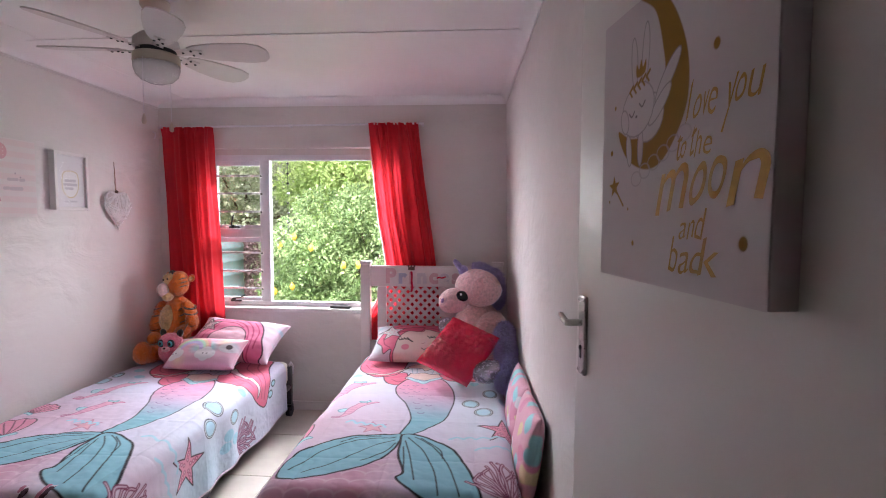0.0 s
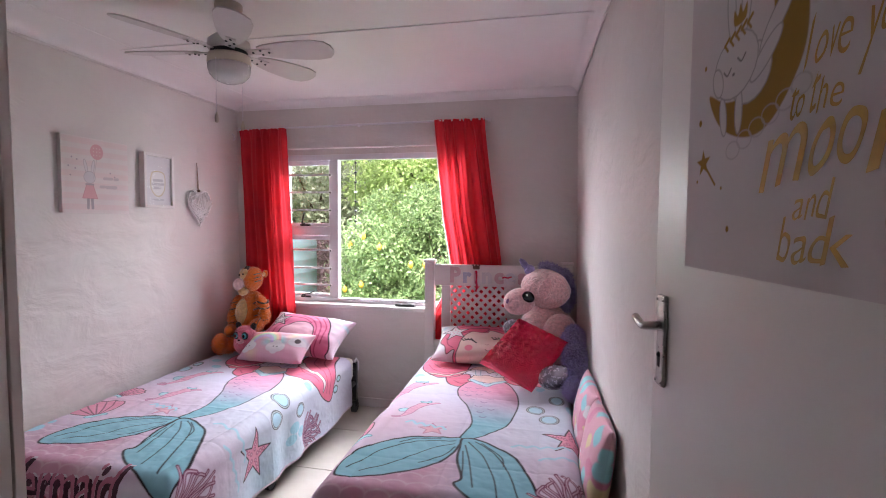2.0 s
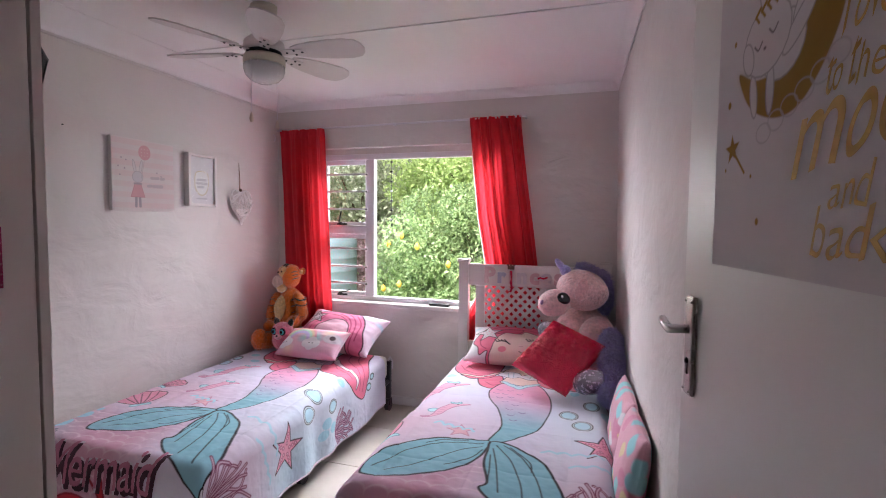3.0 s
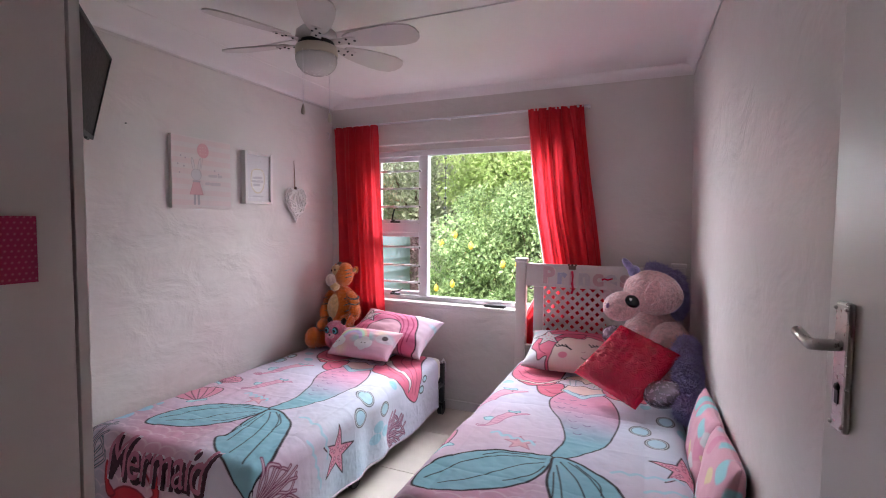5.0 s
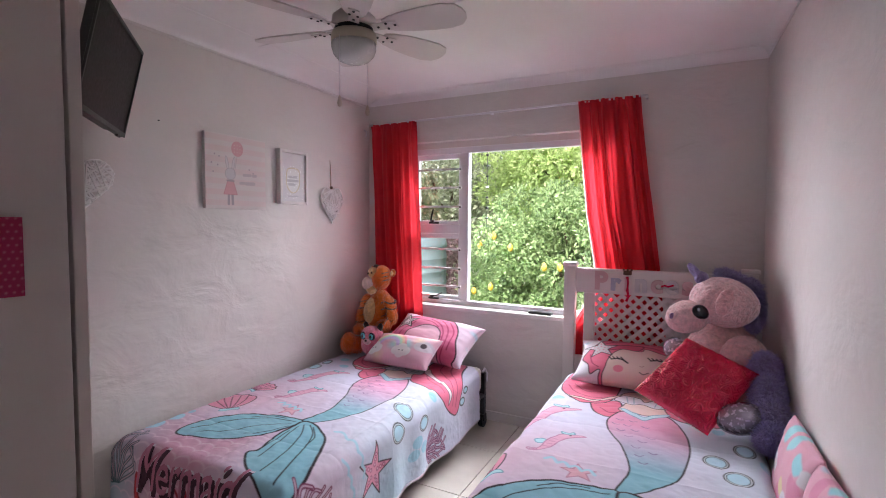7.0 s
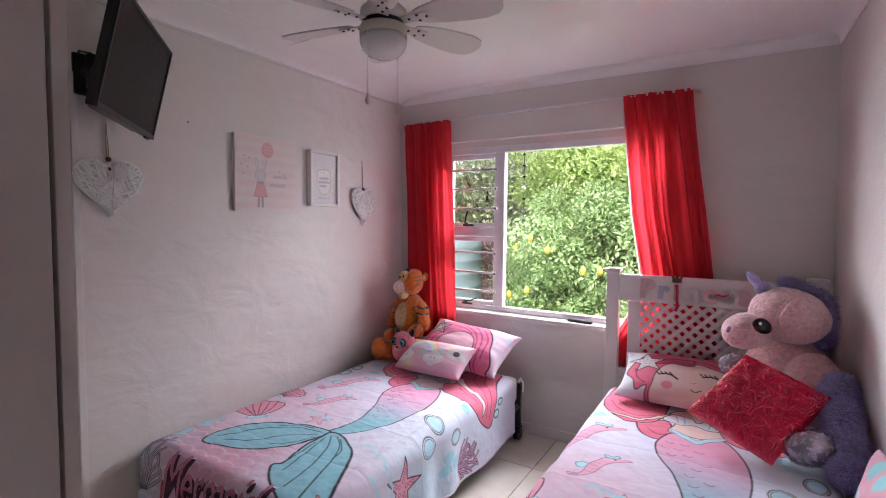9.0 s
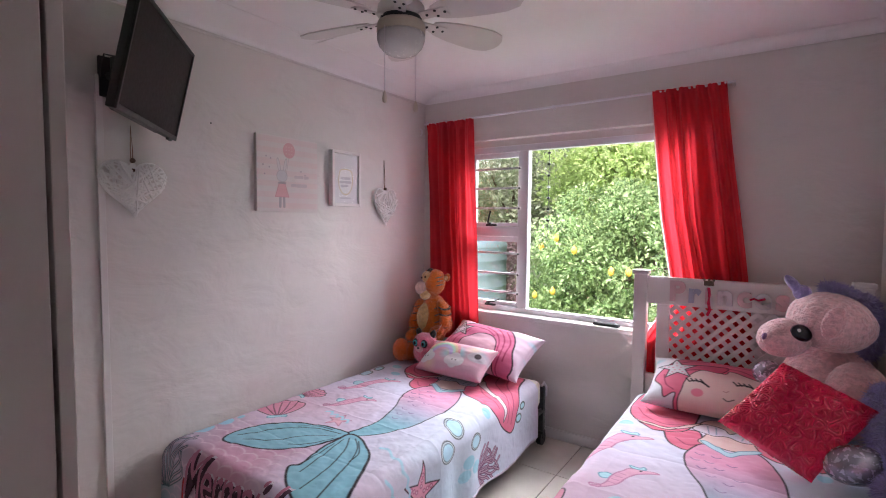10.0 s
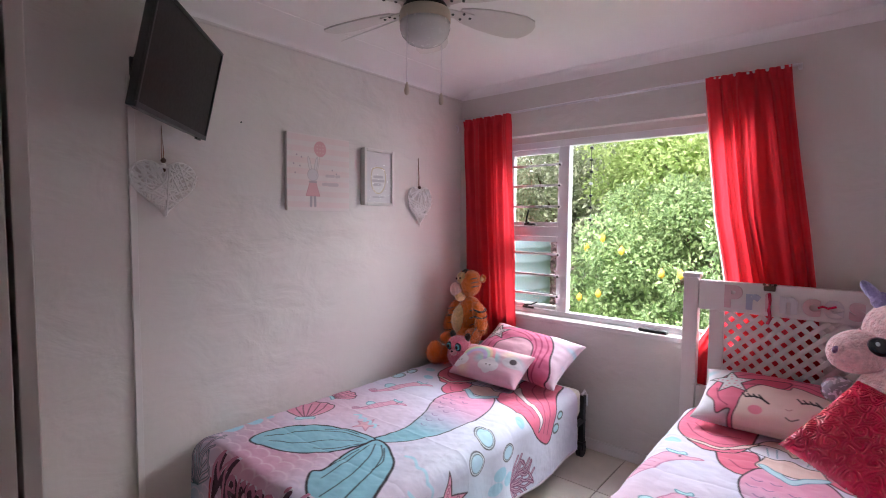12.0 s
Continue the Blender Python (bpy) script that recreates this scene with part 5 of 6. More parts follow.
TO, TC, TB = (0.70, 0.17, 0.022), (0.70, 0.46, 0.22), (0.025, 0.015, 0.012)
X0, Y0 = -2.285, 3.74
TW2 = (0.74, 0.56, 0.52)
t_blobs = [
    ((X0 + 0.01, Y0, 0.765), (0.135, 0.105, 0.200), (-4, 0, 0), TO, 0),            # body
    ((X0 - 0.028, Y0 - 0.060, 0.800), (0.084, 0.058, 0.108), (-6, 0, 0), TC, 0),   # belly
    ((X0 + 0.025, Y0 - 0.005, 1.060), (0.092, 0.080, 0.098), (0, 10, 0), TO, 0),   # head
    ((X0 - 0.020, Y0 - 0.052, 1.098), (0.058, 0.034, 0.046), (0, 8, 0), TC, 0),    # brow
    ((X0 - 0.062, Y0 - 0.080, 1.020), (0.052, 0.048, 0.050), (0, 0, 0), TW2, 0),   # muzzle
    ((X0 - 0.035, Y0 - 0.060, 0.968), (0.046, 0.046, 0.038), (0, 0, 0), TC, 0),    # chin
    ((X0 + 0.138, Y0 + 0.02, 1.100), (0.030, 0.018, 0.030), (0, 20, 0), TO, 0),    # ears
    ((X0 + 0.139, Y0 + 0.008, 1.098), (0.018, 0.012, 0.018), (0, 20, 0), TC, 0),
    ((X0 - 0.085, Y0 + 0.02, 1.118), (0.022, 0.016, 0.026), (0, -20, 0), TO, 0),
    ((X0 - 0.125, Y0 - 0.03, 0.850), (0.048, 0.052, 0.080), (0, 14, 0), TO, 0),    # one arm
    ((X0 - 0.148, Y0 - 0.06, 0.745), (0.046, 0.052, 0.085), (0, -4, 0), TO, 0),
    ((X0 - 0.120, Y0 - 0.13, 0.665), (0.046, 0.060, 0.044), (0, 0, 0), TO, 0),
    ((X0 + 0.145, Y0 - 0.03, 0.865), (0.050, 0.054, 0.080), (0, -28, 0), TO, 0),   # the other arm
    ((X0 + 0.185, Y0 - 0.05, 0.780), (0.050, 0.054, 0.070), (0, -6, 0), TO, 0),
    ((X0 + 0.140, Y0 - 0.11, 0.715), (0.078, 0.060, 0.046), (0, -30, 20), TO, 0),
    ((X0 + 0.050, Y0 - 0.16, 0.672), (0.046, 0.044, 0.042), (0, 0, 0), TO, 0),
    ((X0 - 0.110, Y0 - 0.16, 0.555), (0.068, 0.13, 0.062), (0, 0, -28), TO, 0),    # legs
    ((X0 - 0.150, Y0 - 0.22, 0.575), (0.075, 0.060, 0.080), (0, 0, 0), TO, 0),
    ((X0 + 0.10, Y0 - 0.15, 0.555), (0.068, 0.13, 0.062), (0, 0, 20), TO, 0),
    ((X0 - 0.046, Y0 - 0.092, 1.098), (0.007, 0.006, 0.009), (0, 0, 0), TB, 2),    # eyes
    ((X0 - 0.008, Y0 - 0.092, 1.104), (0.007, 0.006, 0.009), (0, 0, 0), TB, 2),
]
# dark stripes round the arms, the flanks and the head
for k in range(4):
    t_blobs.append(((X0 - 0.130 - 0.006 * k, Y0 - 0.040 - 0.008 * k, 0.880 - 0.052 * k), (0.050, 0.053, 0.0055), (10, -16 + 5 * k, 0), TB, 0))
    t_blobs.append(((X0 + 0.158 + 0.012 * min(k, 2), Y0 - 0.036 - 0.006 * k, 0.890 - 0.045 * k), (0.053, 0.056, 0.0055), (8, 24 - 8 * k, 0), TB, 0))
for k in range(3):
    t_blobs.append(((X0 + 0.165 - 0.034 * k, Y0 - 0.105 - 0.012 * k, 0.735 - 0.020 * k), (0.0055, 0.062, 0.050), (0, 24, 20), TB, 0))
    t_blobs.append(((X0 + 0.100, Y0 - 0.040, 0.880 - 0.052 * k), (0.036, 0.046, 0.0055), (0, -22, 0), TB, 0))
    t_blobs.append(((X0 - 0.100, Y0 - 0.040, 0.860 - 0.052 * k), (0.026, 0.046, 0.0055), (0, 22, 0), TB, 0))
    t_blobs.append(((X0 + 0.088 + 0.004 * k, Y0 - 0.028, 1.100 - 0.028 * k), (0.030, 0.040, 0.0050), (0, -18, 0), TB, 0))
    t_blobs.append(((X0 - 0.02 + 0.03 * k, Y0 - 0.02, 1.146 - 0.006 * k), (0.0045, 0.040, 0.016), (10, 16 * (k - 1), 0), TB, 0))
t_blobs = [((X0 + 0.018 + (c[0] - X0) * 0.82, c[1], c[2]), (r[0] * 0.82, r[1], r[2]), a, col, m) for c, r, a, col, m in t_blobs]
tig = plush("plush_tiger", t_blobs, [(k, 1500, 0.008, 0.0015, TO) for k in (0, 2, 9, 10, 12, 13, 14, 16, 17, 18)] + [(1, 1200, 0.007, 0.0015, TC)], (PLUSH, SATIN_SILVER, SHINE), 7)
tagged(tig, "orange striped plush tiger sitting in the corner of the bed", "soft toy")

CP = (0.66, 0.16, 0.24)
X1, Y1, Z1 = -2.165, 3.52, 0.515
c_blobs = [
    ((X1, Y1, Z1 + 0.075), (0.082, 0.07, 0.085), (0, 0, 0), CP, 0),
    ((X1, Y1 - 0.01, Z1 + 0.135), (0.072, 0.062, 0.055), (0, 0, 0), CP, 0),
    ((X1 - 0.055, Y1, Z1 + 0.185), (0.020, 0.014, 0.028), (0, -20, 0), TB, 0),
    ((X1 + 0.055, Y1, Z1 + 0.185), (0.020, 0.014, 0.028), (0, 20, 0), TB, 0),
    ((X1 - 0.030, Y1 - 0.062, Z1 + 0.135), (0.024, 0.012, 0.025), (0, 0, 0), (0.04, 0.03, 0.04), 2),
    ((X1 + 0.032, Y1 - 0.062, Z1 + 0.135), (0.024, 0.012, 0.025), (0, 0, 0), (0.04, 0.03, 0.04), 2),
    ((X1 - 0.030, Y1 - 0.070, Z1 + 0.135), (0.017, 0.008, 0.018), (0, 0, 0), (0.10, 0.42, 0.46), 2),
    ((X1 + 0.032, Y1 - 0.070, Z1 + 0.135), (0.017, 0.008, 0.018), (0, 0, 0), (0.10, 0.42, 0.46), 2),
    ((X1 - 0.030, Y1 - 0.076, Z1 + 0.135), (0.009, 0.006, 0.011), (0, 0, 0), TB, 2),
    ((X1 + 0.032, Y1 - 0.076, Z1 + 0.135), (0.009, 0.006, 0.011), (0, 0, 0), TB, 2),
    ((X1, Y1 - 0.068, Z1 + 0.100), (0.028, 0.014, 0.018), (0, 0, 0), (0.72, 0.40, 0.44), 0),
    ((X1, Y1 - 0.080, Z1 + 0.108), (0.008, 0.005, 0.006), (0, 0, 0), TB, 2),
]
c_blobs = [((X1 + (c[0] - X1) * 1.14, Y1 + (c[1] - Y1) * 1.14, Z1 + (c[2] - Z1) * 1.14), tuple(k * 1.14 for k in r), a, col, m) for c, r, a, col, m in c_blobs]
cat = plush("plush_cat", c_blobs, [(0, 1500, 0.006, 0.0014, CP), (1, 1200, 0.006, 0.0014, CP)], (PLUSH, SATIN_SILVER, SHINE), 9)
tagged(cat, "small round pink plush cat with big eyes", "soft toy")

# ---- letters on the headboard ----
LW = mat("painted_wood_letter", (0.66, 0.44, 0.47), 0.5, var=0.06)
LW2 = mat("white_wood_letter", (0.66, 0.63, 0.66), 0.5, var=0.06)
LW3 = mat("lilac_wood_letter", (0.44, 0.47, 0.60), 0.5, var=0.06)
for ch, x, m3, size in (("P", -0.618, LW, 0.155), ("r", -0.530, LW3, 0.145), ("i", -0.460, LW, 0.125), ("n", -0.378, LW2, 0.15), ("c", -0.288, LW, 0.15), ("e", -0.205, LW2, 0.15), ("s", -0.120, LW, 0.15), ("s", -0.040, LW2, 0.15)):
    me = text_mesh(ch, size, 0.006, 0, 1, 0.0015, 0.006)
    ob = part("letter", me, m3)
    ob.matrix_world = Matrix.Translation((x, HY0 - 0.001, 1.078)) @ pose(0, 0, 0, 90, 0, 0)
    tagged(ob, "painted wooden letter " + ch + " stuck on the headboard", "letter", "letters on the headboard")
rib = thing("ribbon_tassel", "dark red ribbon hanging from the letters", "ribbon", (-0.455, HY0 - 0.015, 1.1))
part("ribbon", tube([(-0.458, HY0 - 0.012, 1.165), (-0.452, HY0 - 0.017, 1.13), (-0.455, HY0 - 0.017, 1.08), (-0.448, HY0 - 0.014, 1.04), (-0.460, HY0 - 0.010, 1.01)], 0.008), SATIN_RED, rib)
part("crown", box((-0.482, HY0 - 0.016, 1.175), (-0.432, HY0 - 0.006, 1.202), 0.004), WOODBEAD, rib, "small dark crown")
for k in range(3):
    part("crown_tip", ball((-0.480 + 0.023 * k, HY0 - 0.011, 1.207), 0.007), WOODBEAD, rib)
bow = thing("ribbon_bow", "small red ribbon bow on the letters", "ribbon", (-0.25, HY0 - 0.015, 1.12))
part("bow", tube([(-0.262, HY0 - 0.014, 1.115), (-0.245, HY0 - 0.018, 1.125), (-0.225, HY0 - 0.018, 1.118), (-0.195, HY0 - 0.014, 1.128)], 0.006), SATIN_RED, bow)

# ---- left wall: canvas, frame, hearts, conduit, television ----
LM = lambda y, z: Matrix(((0, 0, 1, -2.549), (1, 0, 0, y), (0, 1, 0, z), (0, 0, 0, 1)))


def rabbit_art(X, Y):
    pr = Print(X, Y, (0.76, 0.69, 0.68))
    pr.soft = 0.0015
    for k in range(7):
        pr.shape([(0.0, 0.035 + k * 0.062), (0.425, 0.035 + k * 0.062)], None, (0.76, 0.64, 0.635), 0.019, False, False)
    K, P = (0.46, 0.40, 0.42), (0.70, 0.40, 0.43)
    for sgn in (-1, 1):
        pr.oval((0.165 + sgn * 0.022, 0.265), (0.009, 0.042), (0.72, 0.66, 0.67), K, 0.0015, -sgn * 0.2)
        pr.shape([(0.165 + sgn * 0.012, 0.09), (0.165 + sgn * 0.014, 0.03)], None, (0.44, 0.40, 0.42), 0.010, False)
    pr.oval((0.165, 0.205), (0.036, 0.034), (0.66, 0.62, 0.64), K, 0.0015)
    pr.shape([(0.145, 0.165), (0.185, 0.165), (0.212, 0.085), (0.118, 0.085)], P, (0.6, 0.3, 0.32), 0.002, curved=False)
    pr.shape([(0.142, 0.165), (0.188, 0.165)], None, K, 0.006, False)
    pr.oval((0.215, 0.355), (0.042, 0.045), P)
    for k in range(9):
        pr.oval((0.195 + 0.02 * (k % 3), 0.335 + 0.02 * (k // 3)), (0.003, 0.003), (0.8, 0.66, 0.66))
    pr.shape([(0.212, 0.31), (0.205, 0.27), (0.19, 0.20)], None, K, 0.0012, False)
    for c in ((0.06, 0.31), (0.04, 0.26), (0.08, 0.25), (0.05, 0.21), (0.09, 0.30), (0.30, 0.24), (0.33, 0.22)):
        pr.oval(c, (0.005, 0.005), (0.5, 0.42, 0.46))
    bar_text(pr, ((0.26, 0.205, 0.05, 0.010), (0.33, 0.205, 0.02, 0.010), (0.235, 0.155, 0.025, 0.010), (0.275, 0.155, 0.06, 0.012)), (0.60, 0.52, 0.54))
    return np.clip(pr.C, 0, 1)


canvas_board("rabbit_canvas", LM(2.430, 1.562), 0.425, 0.430, 0.026, rabbit_art, "pink striped canvas with a small rabbit drawing", 220)

pf = thing("picture_frame", "white framed picture behind glass on the wall", "picture frame", (-2.53, 3.09, 1.79))
FYA, FYB, FZA, FZB = 2.968, 3.226, 1.606, 1.968
bm = bmesh.new()
w = 0.020
for lo, hi in (((-2.549, FYA, FZA), (-2.508, FYA + w, FZB)), ((-2.549, FYB - w, FZA), (-2.508, FYB, FZB)), ((-2.549, FYA + w, FZA), (-2.508, FYB - w, FZA + w)), ((-2.549, FYA + w, FZB - w), (-2.508, FYB - w, FZB))):
    box(lo, hi, 0.003, bm=bm)
part("frame", bm, WHITEWOOD, pf)
YY, ZZ = np.meshgrid(np.linspace(FYA + w, FYB - w, 80), np.linspace(FZA + w, FZB - w, 130))
pr = Print(YY, ZZ, (0.74, 0.71, 0.73))
pr.soft = 0.0015
pr.shape([(3.035, 1.75), (3.06, 1.70), (3.095, 1.685), (3.13, 1.70), (3.155, 1.75), (3.145, 1.84), (3.05, 1.84)], (0.80, 0.78, 0.78), (0.62, 0.50, 0.28), 0.003)
bar_text(pr, ((3.06, 1.79, 0.07, 0.010), (3.05, 1.765, 0.09, 0.010), (3.06, 1.74, 0.05, 0.010), (3.05, 1.66, 0.09, 0.006)), (0.58, 0.55, 0.58))
part("print", grid_mesh("print", np.stack([np.full(YY.shape, -2.524), YY, ZZ], -1), pr.C), CANVAS, pf)
g = part("glass", box((-2.518, FYA + w - 0.002, FZA + w - 0.002), (-2.516, FYB - w + 0.002, FZB - w + 0.002)), FILM, pf)


def wicker_heart(y, z, w, h, string_top, seed, label):
    """A heart woven of white sticks, hung on a string with beads. The notch is at height z."""
    root = thing("wicker_heart", label, "wall heart", (-2.535, y, z), "wicker hearts")
    t = np.linspace(0, 2 * math.pi, 40)
    hx = 16 * np.sin(t) ** 3 / 16 * w / 2
    hz = (13 * np.cos(t) - 5 * np.cos(2 * t) - 2 * np.cos(3 * t) - np.cos(4 * t)) / 29.0 * h
    top = 5.0 / 29.0 * h
    line = [(-2.528, y + a, z + b - top) for a, b in zip(hx, hz)]
    bm = tube(line, 0.0062, 6)
    sticks = []
    rs = random.Random(seed)
    poly = [(p[1], p[2]) for p in line]
    for k in range(84):
        a = rs.uniform(0, math.pi)
        oy, oz = y + rs.uniform(-0.36, 0.36) * w, z - 0.3 * h + rs.uniform(-0.42, 0.42) * h
        hits = []
        for (ya, za), (yb, zb) in zip(poly, poly[1:]):
            ex, ez = yb - ya, zb - za
            den = math.cos(a) * ez - math.sin(a) * ex
            if abs(den) < 1e-9:
                continue
            s = ((ya - oy) * ez - (za - oz) * ex) / den
            q = ((ya - oy) * math.sin(a) - (za - oz) * math.cos(a)) / den
            if 0 <= q <= 1:
                hits.append(s)
        hits.sort()
        if len(hits) >= 2 and 0.03 < hits[-1] - hits[0] < 0.9 * w:
            x = -2.530 + rs.uniform(0, 0.024)
            sticks.append(rod((x, oy + hits[0] * math.cos(a), oz + hits[0] * math.sin(a)), (x + rs.uniform(-0.006, 0.006), oy + hits[-1] * math.cos(a), oz + hits[-1] * math.sin(a)), 0.0042, 5))
    rim = part("rim", bm, WICKER, root)
    for b in sticks:
        part("stick", b, WICKER, root)
    part("string", tube([(-2.535, y, z), (-2.54, y + 0.004, (z + string_top) / 2), (-2.546, y, string_top), (-2.54, y - 0.005, (z + string_top) / 2), (-2.535, y - 0.002, z)], 0.0022, 5), STRING, root)
    for k, m in enumerate((WOODBEAD, WICKER, WOODBEAD)):
        part("bead", ball((-2.532, y, z + 0.022 + k * 0.022), 0.0115), m, root)
    return root


wicker_heart(3.497, 1.680, 0.235, 0.27, 1.955, 3, "small white wicker heart on a beaded string")
wicker_heart(1.812, 1.706, 0.273, 0.245, 1.93, 8, "white wicker heart hanging below the television")
cd = thing("cable_conduit", "thin white cable conduit running down the wall", "conduit", (-2.54, 1.69, 0))
part("channel", box((-2.550, 1.676, 0.0), (-2.534, 1.704, 2.12), 0.003), TRIM, cd)
part("cable", tube([(-2.545, 1.70, 2.08), (-2.52, 1.69, 2.14), (-2.50, 1.70, 2.20), (-2.46, 1.73, 2.19)], 0.004), BLACK, cd, "black cable")
nail = thing("wall_nail", "small dark nail stuck in the plaster", "nail", (-2.55, 2.186, 2.002))
part("pin", rod((-2.551, 2.186, 2.002), (-2.543, 2.186, 2.002), 0.0035, 8), DARKSTEEL, nail)

tv = thing("television", "black flat television on a swivel wall arm tilted to the beds", "television", (-2.2, 1.77, 2.07))
TU = Vector((-0.758, 0.652, 0))
TN = Vector((0.652, 0.758, 0))
TT = 0.213
TUP = Vector((0, 0, 1)) * math.cos(TT) + TN * math.sin(TT)
TNN = TN * math.cos(TT) - Vector((0, 0, 1)) * math.sin(TT)
# the set's own axes: x along its width, y up, z out of the screen (seen from the back x runs the other way)
TM = Matrix(((-TU.x, TUP.x, TNN.x, -2.178), (-TU.y, TUP.y, TNN.y, 1.774), (-TU.z, TUP.z, TNN.z, 2.074), (0, 0, 0, 1)))
part("case", box((-0.345, -0.204, -0.030), (0.345, 0.204, -0.002), 0.004, m=TM), BLACK, tv)
part("screen", box((-0.333, -0.185, -0.002), (0.333, 0.192, 0.0), 0.0, m=TM), SCREEN, tv)
part("back_cover", box((-0.24, -0.20, -0.062), (0.24, 0.11, -0.030), 0.010, m=TM), BLACK, tv)
bm = bmesh.new()
for lo, hi in (((-0.345, -0.204, -0.002), (0.345, -0.185, 0.006)), ((-0.345, 0.192, -0.002), (0.345, 0.204, 0.006)), ((-0.345, -0.185, -0.002), (-0.333, 0.192, 0.006)), ((0.333, -0.185, -0.002), (0.345, 0.192, 0.006))):
    box(lo, hi, 0.0015, bm=bm, m=TM)
part("bezel", bm, BLACK, tv)
part("sensor", box((-0.30, -0.214, -0.012), (-0.25, -0.203, 0.0), 0.002, m=TM), BLACK, tv)
arm = part("wall_arm", tube([TM @ Vector((0, 0, -0.06)), TM @ Vector((0.02, 0.0, -0.12)), (-2.44, 1.73, 2.11), (-2.53, 1.73, 2.12)], 0.018, 8), BLACK, tv)
part("wall_plate", box((-2.549, 1.69, 2.03), (-2.53, 1.77, 2.20), 0.004), BLACK, arm)
part("pivot", rod((-2.45, 1.73, 2.05), (-2.45, 1.73, 2.18), 0.026, 14), BLACK, arm)

# ---- ceiling fan ----
fan = thing("ceiling_fan", "white six-blade ceiling fan with a frosted glass light", "ceiling fan", (-1.39, 2.30, CZ))
FX, FY = -1.39, 2.30
smooth(part("canopy", lathe([(0.02, 0.0), (0.060, 0.0), (0.060, -0.02), (0.045, -0.045), (0.018, -0.055)], (FX, FY, CZ), 28), CREAM, fan))
smooth(part("downrod", rod((FX, FY, CZ - 0.05), (FX, FY, 2.375), 0.012, 14), CREAM, fan))
smooth(part("motor_housing", lathe([(0.018, 0.0), (0.030, -0.005), (0.065, -0.02), (0.090, -0.042), (0.094, -0.075), (0.085, -0.085), (0.05, -0.087)], (FX, FY, 2.385), 36), BLADE, fan))
smooth(part("dark_band", lathe([(0.05, 0.0), (0.080, 0.0), (0.080, -0.024), (0.05, -0.024)], (FX, FY, 2.302), 36), DARKSTEEL, fan))
smooth(part("light_collar", lathe([(0.05, 0.0), (0.090, 0.0), (0.094, -0.010), (0.095, -0.036), (0.092, -0.042), (0.05, -0.042)], (FX, FY, 2.280), 36), CREAM, fan))
smooth(part("glass_bowl", lathe([(0.05, 0.0), (0.093, 0.0), (0.093, -0.020), (0.085, -0.045), (0.065, -0.067), (0.035, -0.080), (0.004, -0.084)], (FX, FY, 2.238), 36), OPAL, fan, "frosted white glass bowl"))
PH = radians(8)
for k in range(6):
    a = PH + k * math.pi / 3
    m = Matrix.Translation((FX, FY, 2.300)) @ Matrix.Rotation(a, 4, "Z") @ Matrix.Rotation(radians(-13), 4, "X")
    bm = bmesh.new()
    half = [(0.14, 0.030), (0.18, 0.046), (0.26, 0.062), (0.36, 0.072), (0.44, 0.074), (0.50, 0.060), (0.525, 0.032), (0.532, 0.0)]
    half = [(0.14 + (x - 0.14) * 0.89, y) for x, y in half]
    ring = half + [(x, -y) for x, y in half[-2::-1]]
    lo, hi = [bm.verts.new(m @ Vector((x, y, -0.003))) for x, y in ring], [bm.verts.new(m @ Vector((x, y, 0.003))) for x, y in ring]
    bm.faces.new(hi)
    bm.faces.new(lo[::-1])
    for i in range(len(ring)):
        j = (i + 1) % len(ring)
        bm.faces.new((lo[i], lo[j], hi[j], hi[i]))
    bl = part("blade", bm, BLADE, fan)
    part("blade_bracket", box((0.085, -0.022, -0.008), (0.20, 0.022, -0.003), 0.002, m=m), BLADE, bl)
    for x, y in ((0.155, 0.016), (0.155, -0.016), (0.19, 0.0), (0.115, 0.0)):
        part("screw", ball((0, 0, 0), (0.006, 0.006, 0.004), None, 8, 6, m @ Matrix.Translation((x, y, -0.009))), DARKSTEEL, bl)
for y, z1 in ((FY - 0.094, 1.975), (FY + 0.094, 1.975)):
    ch = part("pull_chain", rod((FX, y, z1), (FX, y, 2.245), 0.0016, 6), ALU, fan)
    smooth(part("chain_weight", lathe([(0.002, 0.03), (0.006, 0.02), (0.010, 0.0), (0.008, -0.012), (0.002, -0.016)], (FX, y, z1), 14), CREAM, ch))

# ---- small things ----
rc = thing("remote_control", "black remote control lying on the window sill", "remote control", (-1.06, 4.03, WZ0 + 0.012))
rm = Matrix.Translation((-1.06, 4.025, WZ0 + 0.012)) @ pose(0, 0, 0, 0, 0, -4)
part("body", box((-0.085, -0.022, 0.0), (0.085, 0.022, 0.020), 0.006, m=rm), BLACK, rc)
for i in range(7):
    for j in range(2):
        part("button", box((-0.065 + i * 0.018, -0.012 + j * 0.014, 0.0195), (-0.053 + i * 0.018, -0.003 + j * 0.014, 0.022), 0.001, m=rm), DARKSTEEL, rc)

# ---- garden ----
GRASS = mat("lawn", (0.10, 0.17, 0.035), 0.9, var=0.3, scale=1.5, fine=40, bump=0.6, depth=0.03)
BARK = mat("bark", (0.14, 0.10, 0.07), 0.9, var=0.3, scale=8, fine=40, bump=0.6, depth=0.02)
TANKMAT = mat("water_tank_plastic", (0.165, 0.215, 0.255), 0.5, var=0.05, scale=1.5)
LEAF_NEAR = leaf_mat("lemon_leaf", (0.10, 0.17, 0.06), (0.40, 0.51, 0.24))
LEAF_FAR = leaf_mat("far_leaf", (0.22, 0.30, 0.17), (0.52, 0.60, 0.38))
LEAF_YELLOW = leaf_mat("young_leaf", (0.36, 0.49, 0.17), (0.72, 0.82, 0.44))
